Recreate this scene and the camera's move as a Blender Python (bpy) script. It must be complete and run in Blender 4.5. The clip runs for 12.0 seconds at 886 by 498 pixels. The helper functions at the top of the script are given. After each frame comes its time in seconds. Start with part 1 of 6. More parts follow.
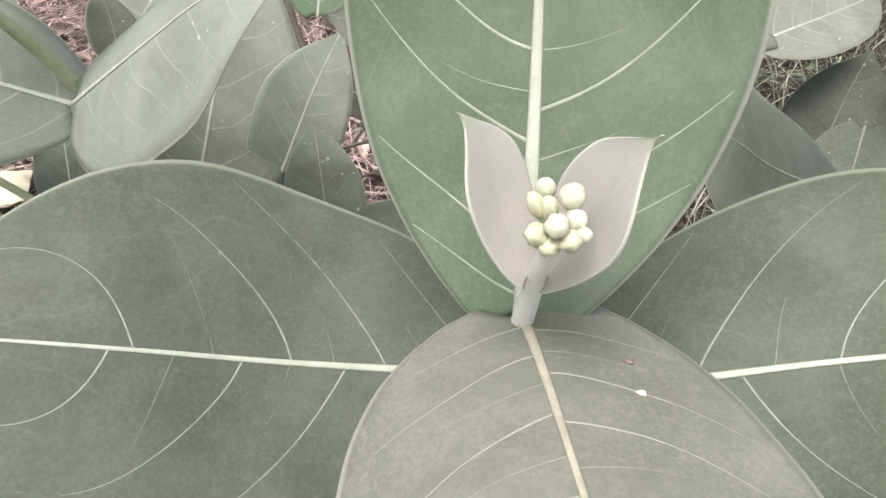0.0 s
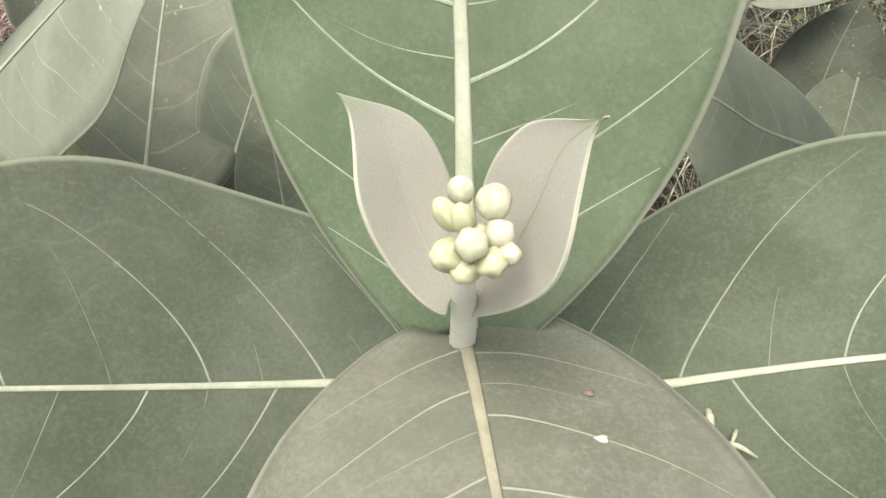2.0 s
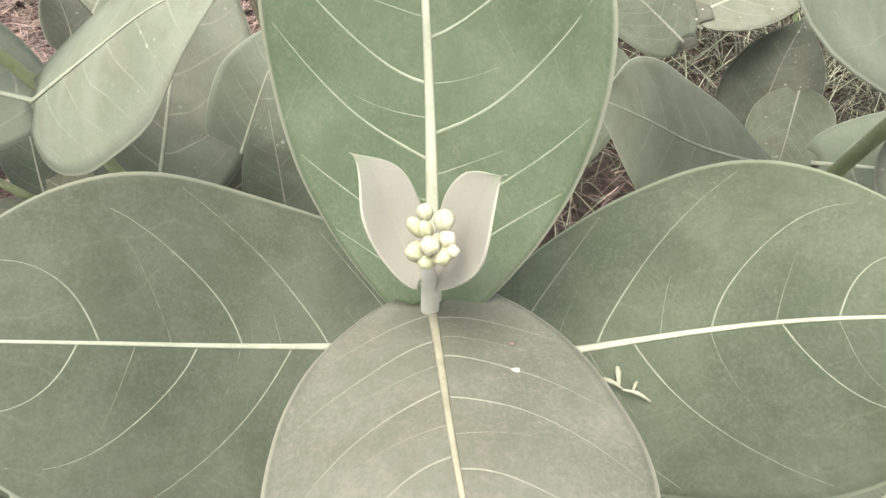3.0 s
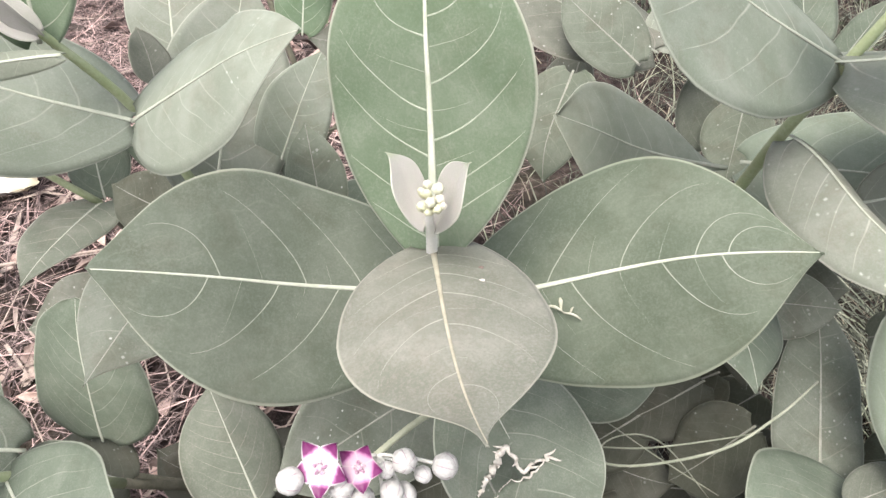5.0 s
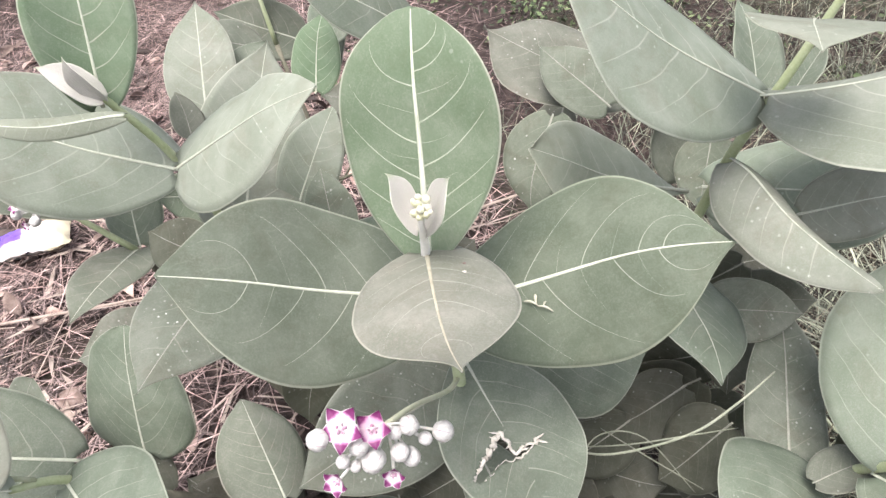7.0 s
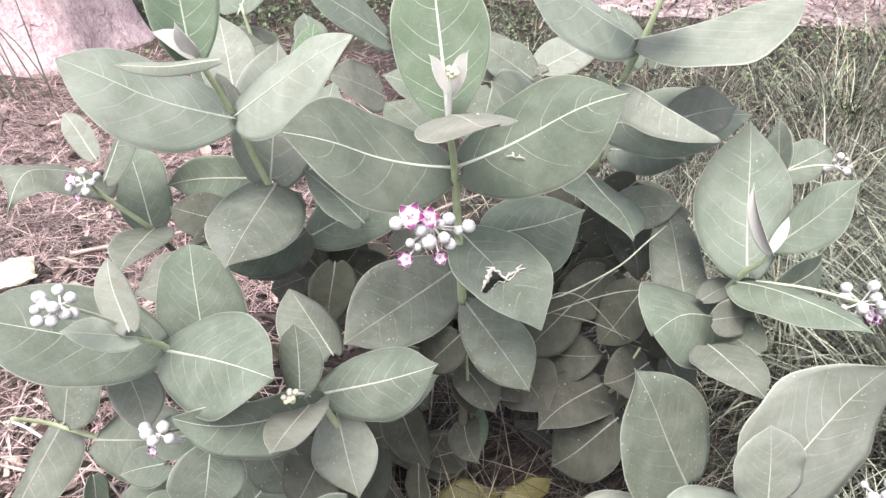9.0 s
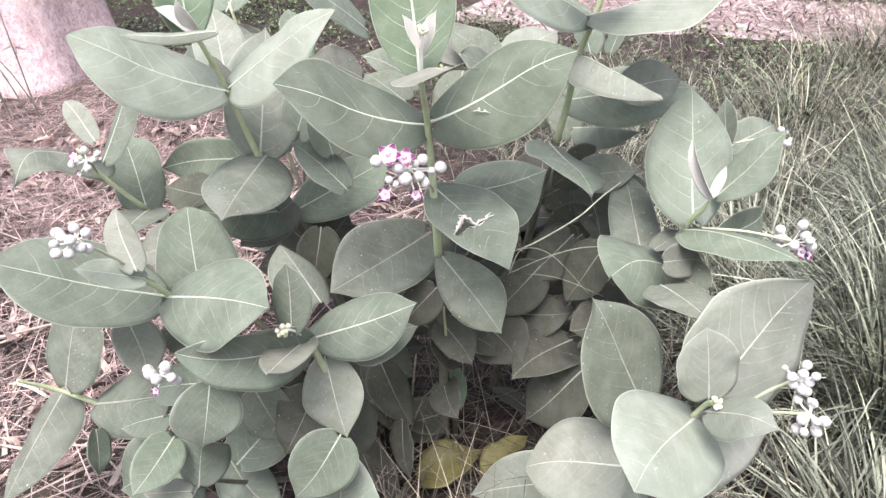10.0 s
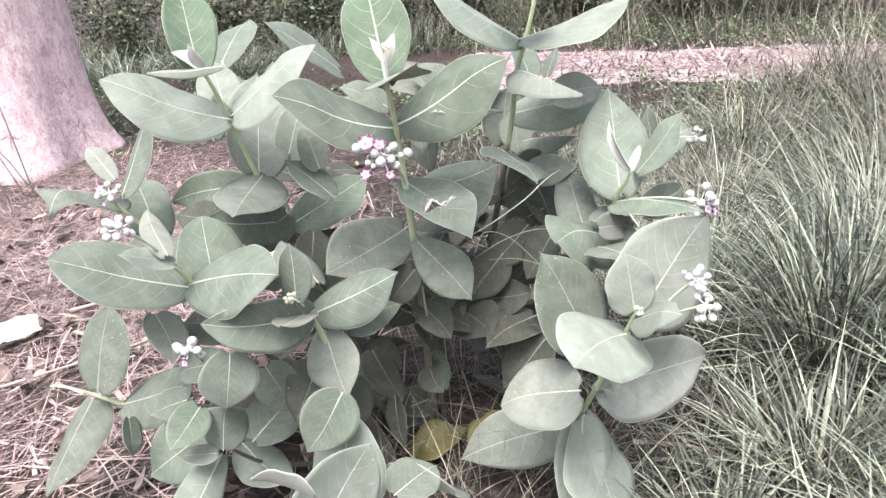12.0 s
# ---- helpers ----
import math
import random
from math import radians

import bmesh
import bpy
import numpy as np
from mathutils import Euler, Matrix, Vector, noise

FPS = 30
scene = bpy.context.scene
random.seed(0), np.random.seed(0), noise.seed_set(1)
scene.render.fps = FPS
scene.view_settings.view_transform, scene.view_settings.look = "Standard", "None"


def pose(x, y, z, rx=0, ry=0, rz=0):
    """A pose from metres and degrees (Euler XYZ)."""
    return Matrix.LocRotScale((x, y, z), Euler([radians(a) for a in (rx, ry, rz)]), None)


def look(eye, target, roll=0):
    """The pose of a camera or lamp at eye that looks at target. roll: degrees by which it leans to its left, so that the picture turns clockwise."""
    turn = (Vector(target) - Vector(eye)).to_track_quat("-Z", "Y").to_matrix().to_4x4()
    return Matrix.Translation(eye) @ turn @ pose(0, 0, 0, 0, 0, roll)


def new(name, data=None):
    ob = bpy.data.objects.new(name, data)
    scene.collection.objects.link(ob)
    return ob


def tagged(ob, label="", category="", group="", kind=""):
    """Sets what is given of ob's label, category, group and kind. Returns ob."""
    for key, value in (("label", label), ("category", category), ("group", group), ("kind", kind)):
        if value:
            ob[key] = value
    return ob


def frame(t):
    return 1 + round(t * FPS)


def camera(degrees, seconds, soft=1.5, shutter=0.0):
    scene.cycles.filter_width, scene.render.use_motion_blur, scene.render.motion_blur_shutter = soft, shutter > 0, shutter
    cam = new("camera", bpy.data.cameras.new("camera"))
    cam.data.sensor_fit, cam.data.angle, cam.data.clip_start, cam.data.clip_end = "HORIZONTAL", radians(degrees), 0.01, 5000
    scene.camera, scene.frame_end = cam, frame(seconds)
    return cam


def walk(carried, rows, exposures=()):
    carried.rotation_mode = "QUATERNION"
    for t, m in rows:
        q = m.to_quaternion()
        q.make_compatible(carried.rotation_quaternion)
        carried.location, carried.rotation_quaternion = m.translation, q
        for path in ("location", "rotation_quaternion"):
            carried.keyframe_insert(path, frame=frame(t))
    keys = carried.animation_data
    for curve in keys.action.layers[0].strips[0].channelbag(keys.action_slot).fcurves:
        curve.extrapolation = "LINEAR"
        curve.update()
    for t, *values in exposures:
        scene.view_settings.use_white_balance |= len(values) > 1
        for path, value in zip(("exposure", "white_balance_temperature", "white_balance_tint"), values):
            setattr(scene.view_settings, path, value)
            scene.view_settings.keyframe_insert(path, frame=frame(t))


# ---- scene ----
cam = camera(66.18, 12.0)
PATH = [
    (0, (0.0923, 0.0696, 1.1150), (-0.1198, 1.5704, -0.1899), 0.55),
    (0.5, (0.0958, 0.1019, 1.1020), (-0.0653, 1.5626, -0.2547), 1.02),
    (1, (0.1043, 0.1175, 1.0906), (-0.0625, 1.5534, -0.2916), -0.29),
    (1.5, (0.1055, 0.1149, 1.0917), (-0.0711, 1.5548, -0.2851), -0.86),
    (2, (0.1065, 0.1090, 1.0966), (-0.0765, 1.5478, -0.2806), -1.30),
    (2.5, (0.1095, 0.0900, 1.1157), (-0.0610, 1.5386, -0.2526), -0.71),
    (3, (0.1179, 0.0551, 1.1524), (-0.0217, 1.4772, -0.2470), 0.45),
    (3.2, (0.1240, 0.0375, 1.1707), (0.0038, 1.4658, -0.2241), 0.66),
    (4.8, (0.1344, -0.0659, 1.2446), (-0.0307, 1.3641, -0.1439), -0.47),
    (5, (0.1370, -0.0724, 1.2406), (-0.0264, 1.3652, -0.1401), -0.69),
    (5.5, (0.1496, -0.0842, 1.2553), (-0.0292, 1.3680, -0.1083), -1.79),
    (6, (0.1542, -0.1099, 1.2642), (-0.0624, 1.3653, -0.0687), -2.46),
    (6.5, (0.1749, -0.1174, 1.2808), (-0.0584, 1.3530, -0.0548), -3.25),
    (6.7, (0.1737, -0.1339, 1.2823), (-0.0593, 1.3596, -0.0273), -3.54),
    (8.3, (0.0754, -0.4064, 1.2955), (0.0798, 1.2312, 0.1473), -2.25),
    (8.5, (0.0688, -0.4459, 1.2930), (0.0876, 1.2065, 0.1665), -2.31),
    (9, (0.0470, -0.5614, 1.2663), (0.1261, 1.1198, 0.1859), -2.23),
    (9.5, (0.0243, -0.6595, 1.2521), (0.1561, 1.0275, 0.1860), -2.68),
    (10, (0.0423, -0.7147, 1.2182), (0.1798, 1.0057, 0.2076), -2.47),
    (10.5, (0.1320, -0.7643, 1.2335), (0.1764, 0.9590, 0.2194), -3.89),
    (11, (0.1454, -0.8572, 1.1917), (0.1227, 0.8995, 0.2359), -3.86),
    (11.5, (0.1597, -0.9297, 1.1942), (0.2358, 0.8566, 0.2979), -4.60),
    (12, (0.0229, -0.9983, 1.1733), (0.2326, 0.8113, 0.3478), -6.19),
]
walk(cam, [(t, look(eye, target, roll)) for t, eye, target, roll in PATH], [(0, 1.39, 6600, 8), (1, 1.33, 7200, 0), (2.6, 1.44, 7250, 1), (3.1, 1.53, 7150, 2), (5, 1.65, 6650, 9), (6.7, 1.72, 6600, 10), (8.3, 1.86, 6420, 11), (10.5, 2.0, 6330, 13), (12, 2.1, 6250, 11)])

# ---- light ----
world = bpy.data.worlds.new("sky")
scene.world = world
world.use_nodes = True
wn, wl = world.node_tree.nodes, world.node_tree.links
sky = wn.new("ShaderNodeTexSky")
sky.sky_type = "NISHITA"
sky.sun_disc = False
sky.sun_elevation = radians(68)
sky.sun_rotation = radians(201)
sky.air_density = 1.0
sky.dust_density = 4.0
wn["Background"].inputs["Strength"].default_value = 0.108
veil = wn.new("ShaderNodeHueSaturation")
veil.inputs["Saturation"].default_value = 0.45
wl.new(sky.outputs[0], veil.inputs["Color"])
wl.new(veil.outputs[0], wn["Background"].inputs["Color"])
sun = new("sun", bpy.data.lights.new("sun", "SUN"))
sun.data.energy, sun.data.angle, sun.data.color = 1.60, radians(32), (1.0, 0.97, 0.94)
sun.matrix_world = look((-0.8, -2.05, 5.4), (0, 0, 0))


# ---- materials ----
class Nodes:
    """A small wrapper to write shader graphs in few lines."""

    def __init__(self, name):
        self.mat = bpy.data.materials.new(name)
        self.mat.use_nodes = True
        self.tree = self.mat.node_tree
        self.bsdf = self.tree.nodes["Principled BSDF"]
        self.out = self.tree.nodes["Material Output"]

    def link(self, a, b):
        self.tree.links.new(a, b)

    def feed(self, socket, value):
        if isinstance(value, bpy.types.NodeSocket):
            self.link(value, socket)
        elif value is not None:
            socket.default_value = value

    def math(self, op, a, b=None, c=None, clamp=False):
        n = self.tree.nodes.new("ShaderNodeMath")
        n.operation, n.use_clamp = op, clamp
        for s, v in zip(n.inputs, (a, b, c)):
            self.feed(s, v)
        return n.outputs[0]

    def noise(self, scale, detail=3.0, rough=0.55, vector=None, distort=0.0):
        n = self.tree.nodes.new("ShaderNodeTexNoise")
        n.inputs["Scale"].default_value, n.inputs["Detail"].default_value = scale, detail
        n.inputs["Roughness"].default_value, n.inputs["Distortion"].default_value = rough, distort
        self.feed(n.inputs["Vector"], vector or self.coord("Object"))
        return n.outputs["Fac"]

    def voronoi(self, scale, feature="F1", vector=None, out="Distance"):
        n = self.tree.nodes.new("ShaderNodeTexVoronoi")
        n.feature = feature
        n.inputs["Scale"].default_value = scale
        self.feed(n.inputs["Vector"], vector or self.coord("Object"))
        return n.outputs[out]

    def coord(self, which):
        n = self.tree.nodes.new("ShaderNodeTexCoord")
        return n.outputs[which]

    def scaled(self, vector, scale, shift=(0, 0, 0)):
        n = self.tree.nodes.new("ShaderNodeMapping")
        n.inputs["Scale"].default_value, n.inputs["Location"].default_value = scale, shift
        self.link(vector, n.inputs["Vector"])
        return n.outputs[0]

    def split(self, vector):
        n = self.tree.nodes.new("ShaderNodeSeparateXYZ")
        self.link(vector, n.inputs[0])
        return n.outputs

    def attribute(self, name):
        n = self.tree.nodes.new("ShaderNodeAttribute")
        n.attribute_name = name
        return n.outputs["Fac"]

    def random(self):
        return self.tree.nodes.new("ShaderNodeObjectInfo").outputs["Random"]

    def island(self):
        return self.tree.nodes.new("ShaderNodeNewGeometry").outputs["Random Per Island"]

    def ramp(self, fac, stops, smooth=False):
        n = self.tree.nodes.new("ShaderNodeValToRGB")
        r = n.color_ramp
        if smooth:
            r.interpolation = "EASE"
        while len(r.elements) < len(stops):
            r.elements.new(0.5)
        for e, (p, c) in zip(r.elements, stops):
            e.position = p
            e.color = (*c, 1) if len(c) == 3 else c
        self.link(fac, n.inputs[0])
        return n.outputs[0]

    def span(self, value, lo, hi, a=0.0, b=1.0):
        n = self.tree.nodes.new("ShaderNodeMapRange")
        n.interpolation_type = "SMOOTHSTEP"
        self.feed(n.inputs[0], value)
        for i, v in enumerate((lo, hi, a, b)):
            self.feed(n.inputs[1 + i], v)
        return n.outputs[0]

    def mix(self, fac, a, b, blend="MIX"):
        n = self.tree.nodes.new("ShaderNodeMix")
        n.data_type, n.blend_type = "RGBA", blend
        self.feed(n.inputs[0], fac)
        for s, v in ((n.inputs[6], a), (n.inputs[7], b)):
            self.feed(s, (*v, 1) if isinstance(v, tuple) and len(v) == 3 else v)
        return n.outputs[2]

    def bump(self, height, strength=0.3, distance=0.001, normal=None):
        n = self.tree.nodes.new("ShaderNodeBump")
        n.inputs["Strength"].default_value, n.inputs["Distance"].default_value = strength, distance
        self.feed(n.inputs["Height"], height)
        if normal:
            self.feed(n.inputs["Normal"], normal)
        return n.outputs[0]

    def done(self, color, rough=0.6, normal=None, spec=0.5, thin=0.0, thin_color=None):
        b = self.bsdf.inputs
        self.feed(b["Base Color"], (*color, 1) if isinstance(color, tuple) and len(color) == 3 else color)
        self.feed(b["Roughness"], rough)
        b["Specular IOR Level"].default_value = spec
        if normal:
            self.link(normal, b["Normal"])
        if thin:
            t = self.tree.nodes.new("ShaderNodeBsdfTranslucent")
            self.feed(t.inputs["Color"], thin_color if thin_color is not None else color)
            m = self.tree.nodes.new("ShaderNodeMixShader")
            m.inputs[0].default_value = thin
            self.link(self.bsdf.outputs[0], m.inputs[1])
            self.link(t.outputs[0], m.inputs[2])
            self.link(m.outputs[0], self.out.inputs["Surface"])
        return self.mat


def leaf_material(name, light, dark, vein, bloom, specks=0.12, vein_gain=0.68, laterals=1.0):
    """Waxy milkweed blade: pale lateral veins, a cream margin, powdery bloom and dust specks."""
    g = Nodes(name)
    uv = g.split(g.coord("UV"))
    obj = g.coord("Object")
    rnd = g.random()
    u, y = uv[0], g.math("SUBTRACT", uv[1], 0.5)
    ay = g.math("ABSOLUTE", y)
    warp = g.math("MULTIPLY", g.math("SUBTRACT", g.noise(16, 1.5, vector=obj), 0.5), 0.08)
    sway = g.math("MULTIPLY_ADD", g.math("SIGN", y), 0.028, g.math("MULTIPLY", rnd, 0.1))
    q = g.math("ADD", u, g.math("ADD", warp, sway))
    q = g.math("SUBTRACT", q, g.math("MULTIPLY", ay, 0.4))
    q = g.math("SUBTRACT", q, g.math("MULTIPLY", g.math("MULTIPLY", ay, ay), 2.3))
    gap = 0.14
    off = g.math("MULTIPLY", g.math("ABSOLUTE", g.math("SUBTRACT", g.math("FRACT", g.math("DIVIDE", q, gap)), 0.5)), gap)
    rim = g.attribute("rim")
    wide = g.span(rim, 0.0, 0.9, 0.0064, 0.0026)
    lateral = g.math("SUBTRACT", 1.0, g.span(off, g.math("MULTIPLY", wide, 0.1), wide))
    patchy = g.span(g.noise(45, 3, vector=obj), 0.3, 0.6, 0.45, 1.0)
    lateral = g.math("MULTIPLY", lateral, patchy)
    q2 = g.math("ADD", g.math("MULTIPLY", u, 0.45), g.math("MULTIPLY", ay, 1.0))
    q2 = g.math("ADD", q2, g.math("MULTIPLY", g.noise(20, 2, vector=obj), 0.16))
    off2 = g.math("MULTIPLY", g.math("ABSOLUTE", g.math("SUBTRACT", g.math("FRACT", g.math("DIVIDE", q2, 0.085)), 0.5)), 0.085)
    minor = g.math("MULTIPLY", g.math("SUBTRACT", 1.0, g.span(off2, 0.0, 0.004)), g.span(g.noise(28, 2, vector=obj), 0.48, 0.62, 0.0, 0.16))
    lateral = g.math("MULTIPLY", lateral, g.span(rim, 0.72, 0.98, 1.0, 0.0))
    lateral = g.math("MULTIPLY", lateral, g.span(u, 0.78, 0.88, laterals, 0.0))
    net = g.math("SUBTRACT", 1.0, g.span(g.voronoi(230, "DISTANCE_TO_EDGE", vector=obj), 0.0, 0.09))
    big = g.noise(16, 3, vector=obj)
    fine = g.noise(650, 4, 0.75, vector=obj)
    tone = g.mix(g.span(big, 0.3, 0.7), dark, light)
    margin = tuple(min(0.55, 1.12 * c) for c in vein)
    tone = g.mix(g.math("MULTIPLY", g.span(g.math("ADD", g.math("MULTIPLY", fine, 0.75), g.math("MULTIPLY", big, 0.25)), 0.42, 0.62), 0.48), tone, bloom)
    tone = g.mix(g.math("MULTIPLY", net, 0.018), tone, vein)
    tone = g.mix(g.math("MULTIPLY", minor, vein_gain), tone, vein)
    powder = g.noise(260, 5, 0.8, vector=obj)
    tone = g.mix(g.math("MULTIPLY", g.span(powder, 0.52, 0.68), 0.5), tone, bloom)
    tone = g.mix(g.math("MULTIPLY", g.span(g.noise(38, 5, 0.75, vector=obj), 0.42, 0.66), 0.5), tone, dark)
    tone = g.mix(g.math("MULTIPLY", lateral, vein_gain), tone, vein)
    tone = g.mix(g.math("MULTIPLY", g.span(rim, 0.968, 0.99), 0.6), tone, margin)
    shift = g.ramp(rnd, [(0.0, (0.97, 1.0, 0.95)), (0.4, (1.0, 1.0, 1.0)), (0.7, (1.02, 1.0, 1.0)), (1.0, (1.07, 1.0, 1.02))])
    tone = g.mix(1.0, tone, shift, "MULTIPLY")
    stain = g.span(g.noise(24, 5, 0.65, vector=obj, distort=0.6), 0.5, 0.66)
    tone = g.mix(g.math("MULTIPLY", stain, 0.22 + 0.35 * specks), tone, g.mix(1.0, tone, (0.82, 0.76, 0.73), "MULTIPLY"))
    spot = g.math("ADD", g.voronoi(120, vector=obj), g.math("MULTIPLY", g.math("SUBTRACT", g.noise(60, 2, vector=obj), 0.5), 0.35))
    rare = g.span(g.noise(9, 2, vector=obj), 0.62 - 0.27 * specks, 0.72)
    spot = g.math("ADD", spot, g.math("MULTIPLY", g.math("SUBTRACT", g.noise(330, 2, vector=obj), 0.5), 0.3))
    faint = g.span(g.noise(75, 2, vector=obj), 0.4, 0.65, 0.15, 1.0)
    dust = g.math("MULTIPLY", g.math("SUBTRACT", 1.0, g.span(spot, 0.05, 0.2)), g.math("MULTIPLY", g.math("MULTIPLY", rare, faint), specks))
    tone = g.mix(dust, tone, (0.55, 0.57, 0.52))
    height = g.math("ADD", g.math("MULTIPLY", lateral, 0.35), g.math("ADD", g.math("MULTIPLY", net, 0.02), g.math("MULTIPLY", fine, 0.1)))
    return g.done(tone, g.span(fine, 0.3, 0.7, 0.55, 0.75), g.bump(height, 0.45, 0.0012), 0.16, 0.11, g.mix(0.5, tone, (0.25, 0.4, 0.1)))


LEAF = leaf_material("leaf", (0.136, 0.158, 0.122), (0.098, 0.119, 0.090), (0.340, 0.355, 0.295), (0.214, 0.224, 0.196), 0.35, 0.52)
LEAF_DEEP = leaf_material("deep_leaf", (0.116, 0.132, 0.102), (0.086, 0.102, 0.076), (0.325, 0.340, 0.275), (0.176, 0.184, 0.158), 0.3, laterals=0.0)
LEAF_TOP = leaf_material("bright_leaf", (0.138, 0.184, 0.124), (0.094, 0.138, 0.084), (0.400, 0.420, 0.350), (0.195, 0.232, 0.180), 0.2, laterals=0.0)
# Dull brownish copy of the leaf, darkened to stand in for inner shade.
LEAF_SHADE = leaf_material("shade_toned_leaf", (0.080, 0.081, 0.065), (0.052, 0.055, 0.042), (0.165, 0.165, 0.135), (0.110, 0.108, 0.094), 0.8, 0.4)
LEAF_YOUNG = leaf_material("young_leaf", (0.138, 0.184, 0.124), (0.094, 0.138, 0.084), (0.400, 0.420, 0.350), (0.195, 0.232, 0.180), 0.2)
LEAF_DUSTY = leaf_material("dusty_leaf", (0.136, 0.149, 0.120), (0.095, 0.108, 0.084), (0.270, 0.280, 0.235), (0.196, 0.198, 0.178), 1.0, 0.45)
LEAF_GREY = leaf_material("grey_leaf", (0.205, 0.216, 0.178), (0.160, 0.172, 0.138), (0.345, 0.350, 0.295), (0.250, 0.250, 0.222), 0.9, 0.45)
LEAF_FRESH = leaf_material("fresh_leaf", (0.180, 0.194, 0.160), (0.136, 0.150, 0.120), (0.380, 0.385, 0.325), (0.275, 0.268, 0.242), 0.25, 0.45, laterals=0.0)
LEAF_HOARY = leaf_material("hoary_leaf", (0.246, 0.264, 0.224), (0.200, 0.217, 0.180), (0.400, 0.410, 0.358), (0.305, 0.308, 0.280), 0.6, 0.45)
UNDER = leaf_material("leaf_underside", (0.330, 0.342, 0.300), (0.275, 0.290, 0.250), (0.430, 0.440, 0.385), (0.370, 0.375, 0.345), 0.0, 0.5)
LEAF_PALE = leaf_material("pale_leaf", (0.196, 0.222, 0.180), (0.154, 0.180, 0.140), (0.345, 0.360, 0.310), (0.255, 0.262, 0.238), 0.7)


def felt_material():
    """Felted young leaf: fine pinkish-grey hairs, cream margin, green tip."""
    g = Nodes("felted_leaf")
    obj = g.coord("Object")
    rim, u = g.attribute("rim"), g.split(g.coord("UV"))[0]
    hairs, blotch = g.noise(4200, 3, 0.8, vector=obj), g.noise(120, 3, 0.6, vector=obj)
    tone = g.mix(g.span(hairs, 0.36, 0.64), (0.385, 0.362, 0.335), (0.500, 0.478, 0.455))
    tone = g.mix(g.math("MULTIPLY", g.span(blotch, 0.4, 0.7), 0.35), tone, (0.400, 0.415, 0.345))
    tone = g.mix(g.math("MULTIPLY", g.span(u, 0.86, 0.98), 0.6), tone, (0.330, 0.390, 0.235))
    tone = g.mix(g.math("MULTIPLY", g.span(rim, 0.93, 0.985), 0.7), tone, (0.620, 0.610, 0.530))
    return g.done(tone, 0.9, g.bump(hairs, 0.35, 0.0005), 0.1, 0.12)


BRACT = felt_material()


def plain(name, a, b, scale=60, rough=0.6, bump=0.3, depth=0.001, spec=0.4, thin=0.0, by_island=False):
    g = Nodes(name)
    obj = g.coord("Object")
    n1, n2 = g.noise(scale, 4, vector=obj), g.noise(scale * 7, 3, 0.7, vector=obj)
    tone = g.mix(g.span(g.math("ADD", g.math("MULTIPLY", n1, 0.6), g.math("MULTIPLY", n2, 0.4)), 0.35, 0.65), a, b)
    if by_island:
        tone = g.mix(1.0, tone, g.ramp(g.island(), [(0, (0.10, 0.10, 0.10)), (0.45, (0.5, 0.5, 0.5)), (0.78, (1.1, 1.1, 1.1)), (1, (2.1, 2.05, 2.0))]), "MULTIPLY")
    return g.done(tone, rough, g.bump(n2, bump, depth), spec, thin)


# Darker midrib, for dusty leaves and for those toned dark as inner shade.
RIB_DIM = plain("dull_midrib", (0.200, 0.205, 0.165), (0.290, 0.290, 0.245), 90, 0.6, 0.2, 0.0004)
RIB_SOFT = plain("soft_midrib", (0.340, 0.358, 0.285), (0.450, 0.460, 0.385), 90, 0.5, 0.2, 0.0004, thin=0.1)
RIB = plain("midrib", (0.420, 0.440, 0.350), (0.540, 0.550, 0.465), 90, 0.5, 0.2, 0.0004, thin=0.1)
RIB_TAN = plain("tan_midrib", (0.290, 0.268, 0.205), (0.370, 0.342, 0.270), 90, 0.6, 0.2, 0.0004)
VEIN = plain("pale_vein", (0.250, 0.285, 0.210), (0.350, 0.375, 0.300), 120, 0.55, 0.2, 0.0003)
VEIN_DULL = plain("dull_vein", (0.235, 0.258, 0.200), (0.320, 0.335, 0.270), 120, 0.55, 0.2, 0.0003)
VEIN_FAINT = plain("faint_vein", (0.262, 0.262, 0.215), (0.315, 0.310, 0.262), 120, 0.55, 0.2, 0.0003)
STEM = plain("stem", (0.315, 0.362, 0.205), (0.425, 0.460, 0.305), 45, 0.55, 0.3, 0.0008)
STALK = plain("pale_stalk", (0.640, 0.625, 0.580), (0.730, 0.705, 0.675), 70, 0.65, 0.3, 0.0005)
PEDUNCLE = plain("flower_stalk", (0.330, 0.345, 0.235), (0.430, 0.435, 0.330), 60, 0.6, 0.3, 0.0006)
# Woody grey-brown, set darker to stand in for shade inside the shrub.
DIM_WOOD = plain("dim_woody_stem", (0.105, 0.102, 0.072), (0.170, 0.158, 0.122), 30, 0.8, 0.6, 0.002)


def bud_material():
    g = Nodes("bud")
    obj = g.coord("Object")
    z = g.split(obj)[2]
    n, fine = g.noise(2.2, 3, vector=obj), g.noise(14, 4, 0.7, vector=obj)
    tone = g.mix(g.span(n, 0.35, 0.65), (0.560, 0.565, 0.410), (0.680, 0.645, 0.550))
    tone = g.mix(g.math("MULTIPLY", g.span(z, 0.2, 1.0), g.span(g.random(), 0.2, 0.9)), tone, (0.720, 0.650, 0.610))
    tone = g.mix(g.math("MULTIPLY", g.span(fine, 0.56, 0.7), 0.3), tone, (0.360, 0.330, 0.210))
    return g.done(tone, 0.6, g.bump(fine, 0.4, 0.05), 0.3, 0.1)


BUD = bud_material()
BUD_SEPAL = plain("bud_sepal", (0.500, 0.500, 0.320), (0.620, 0.600, 0.450), 500, 0.6, thin=0.1)


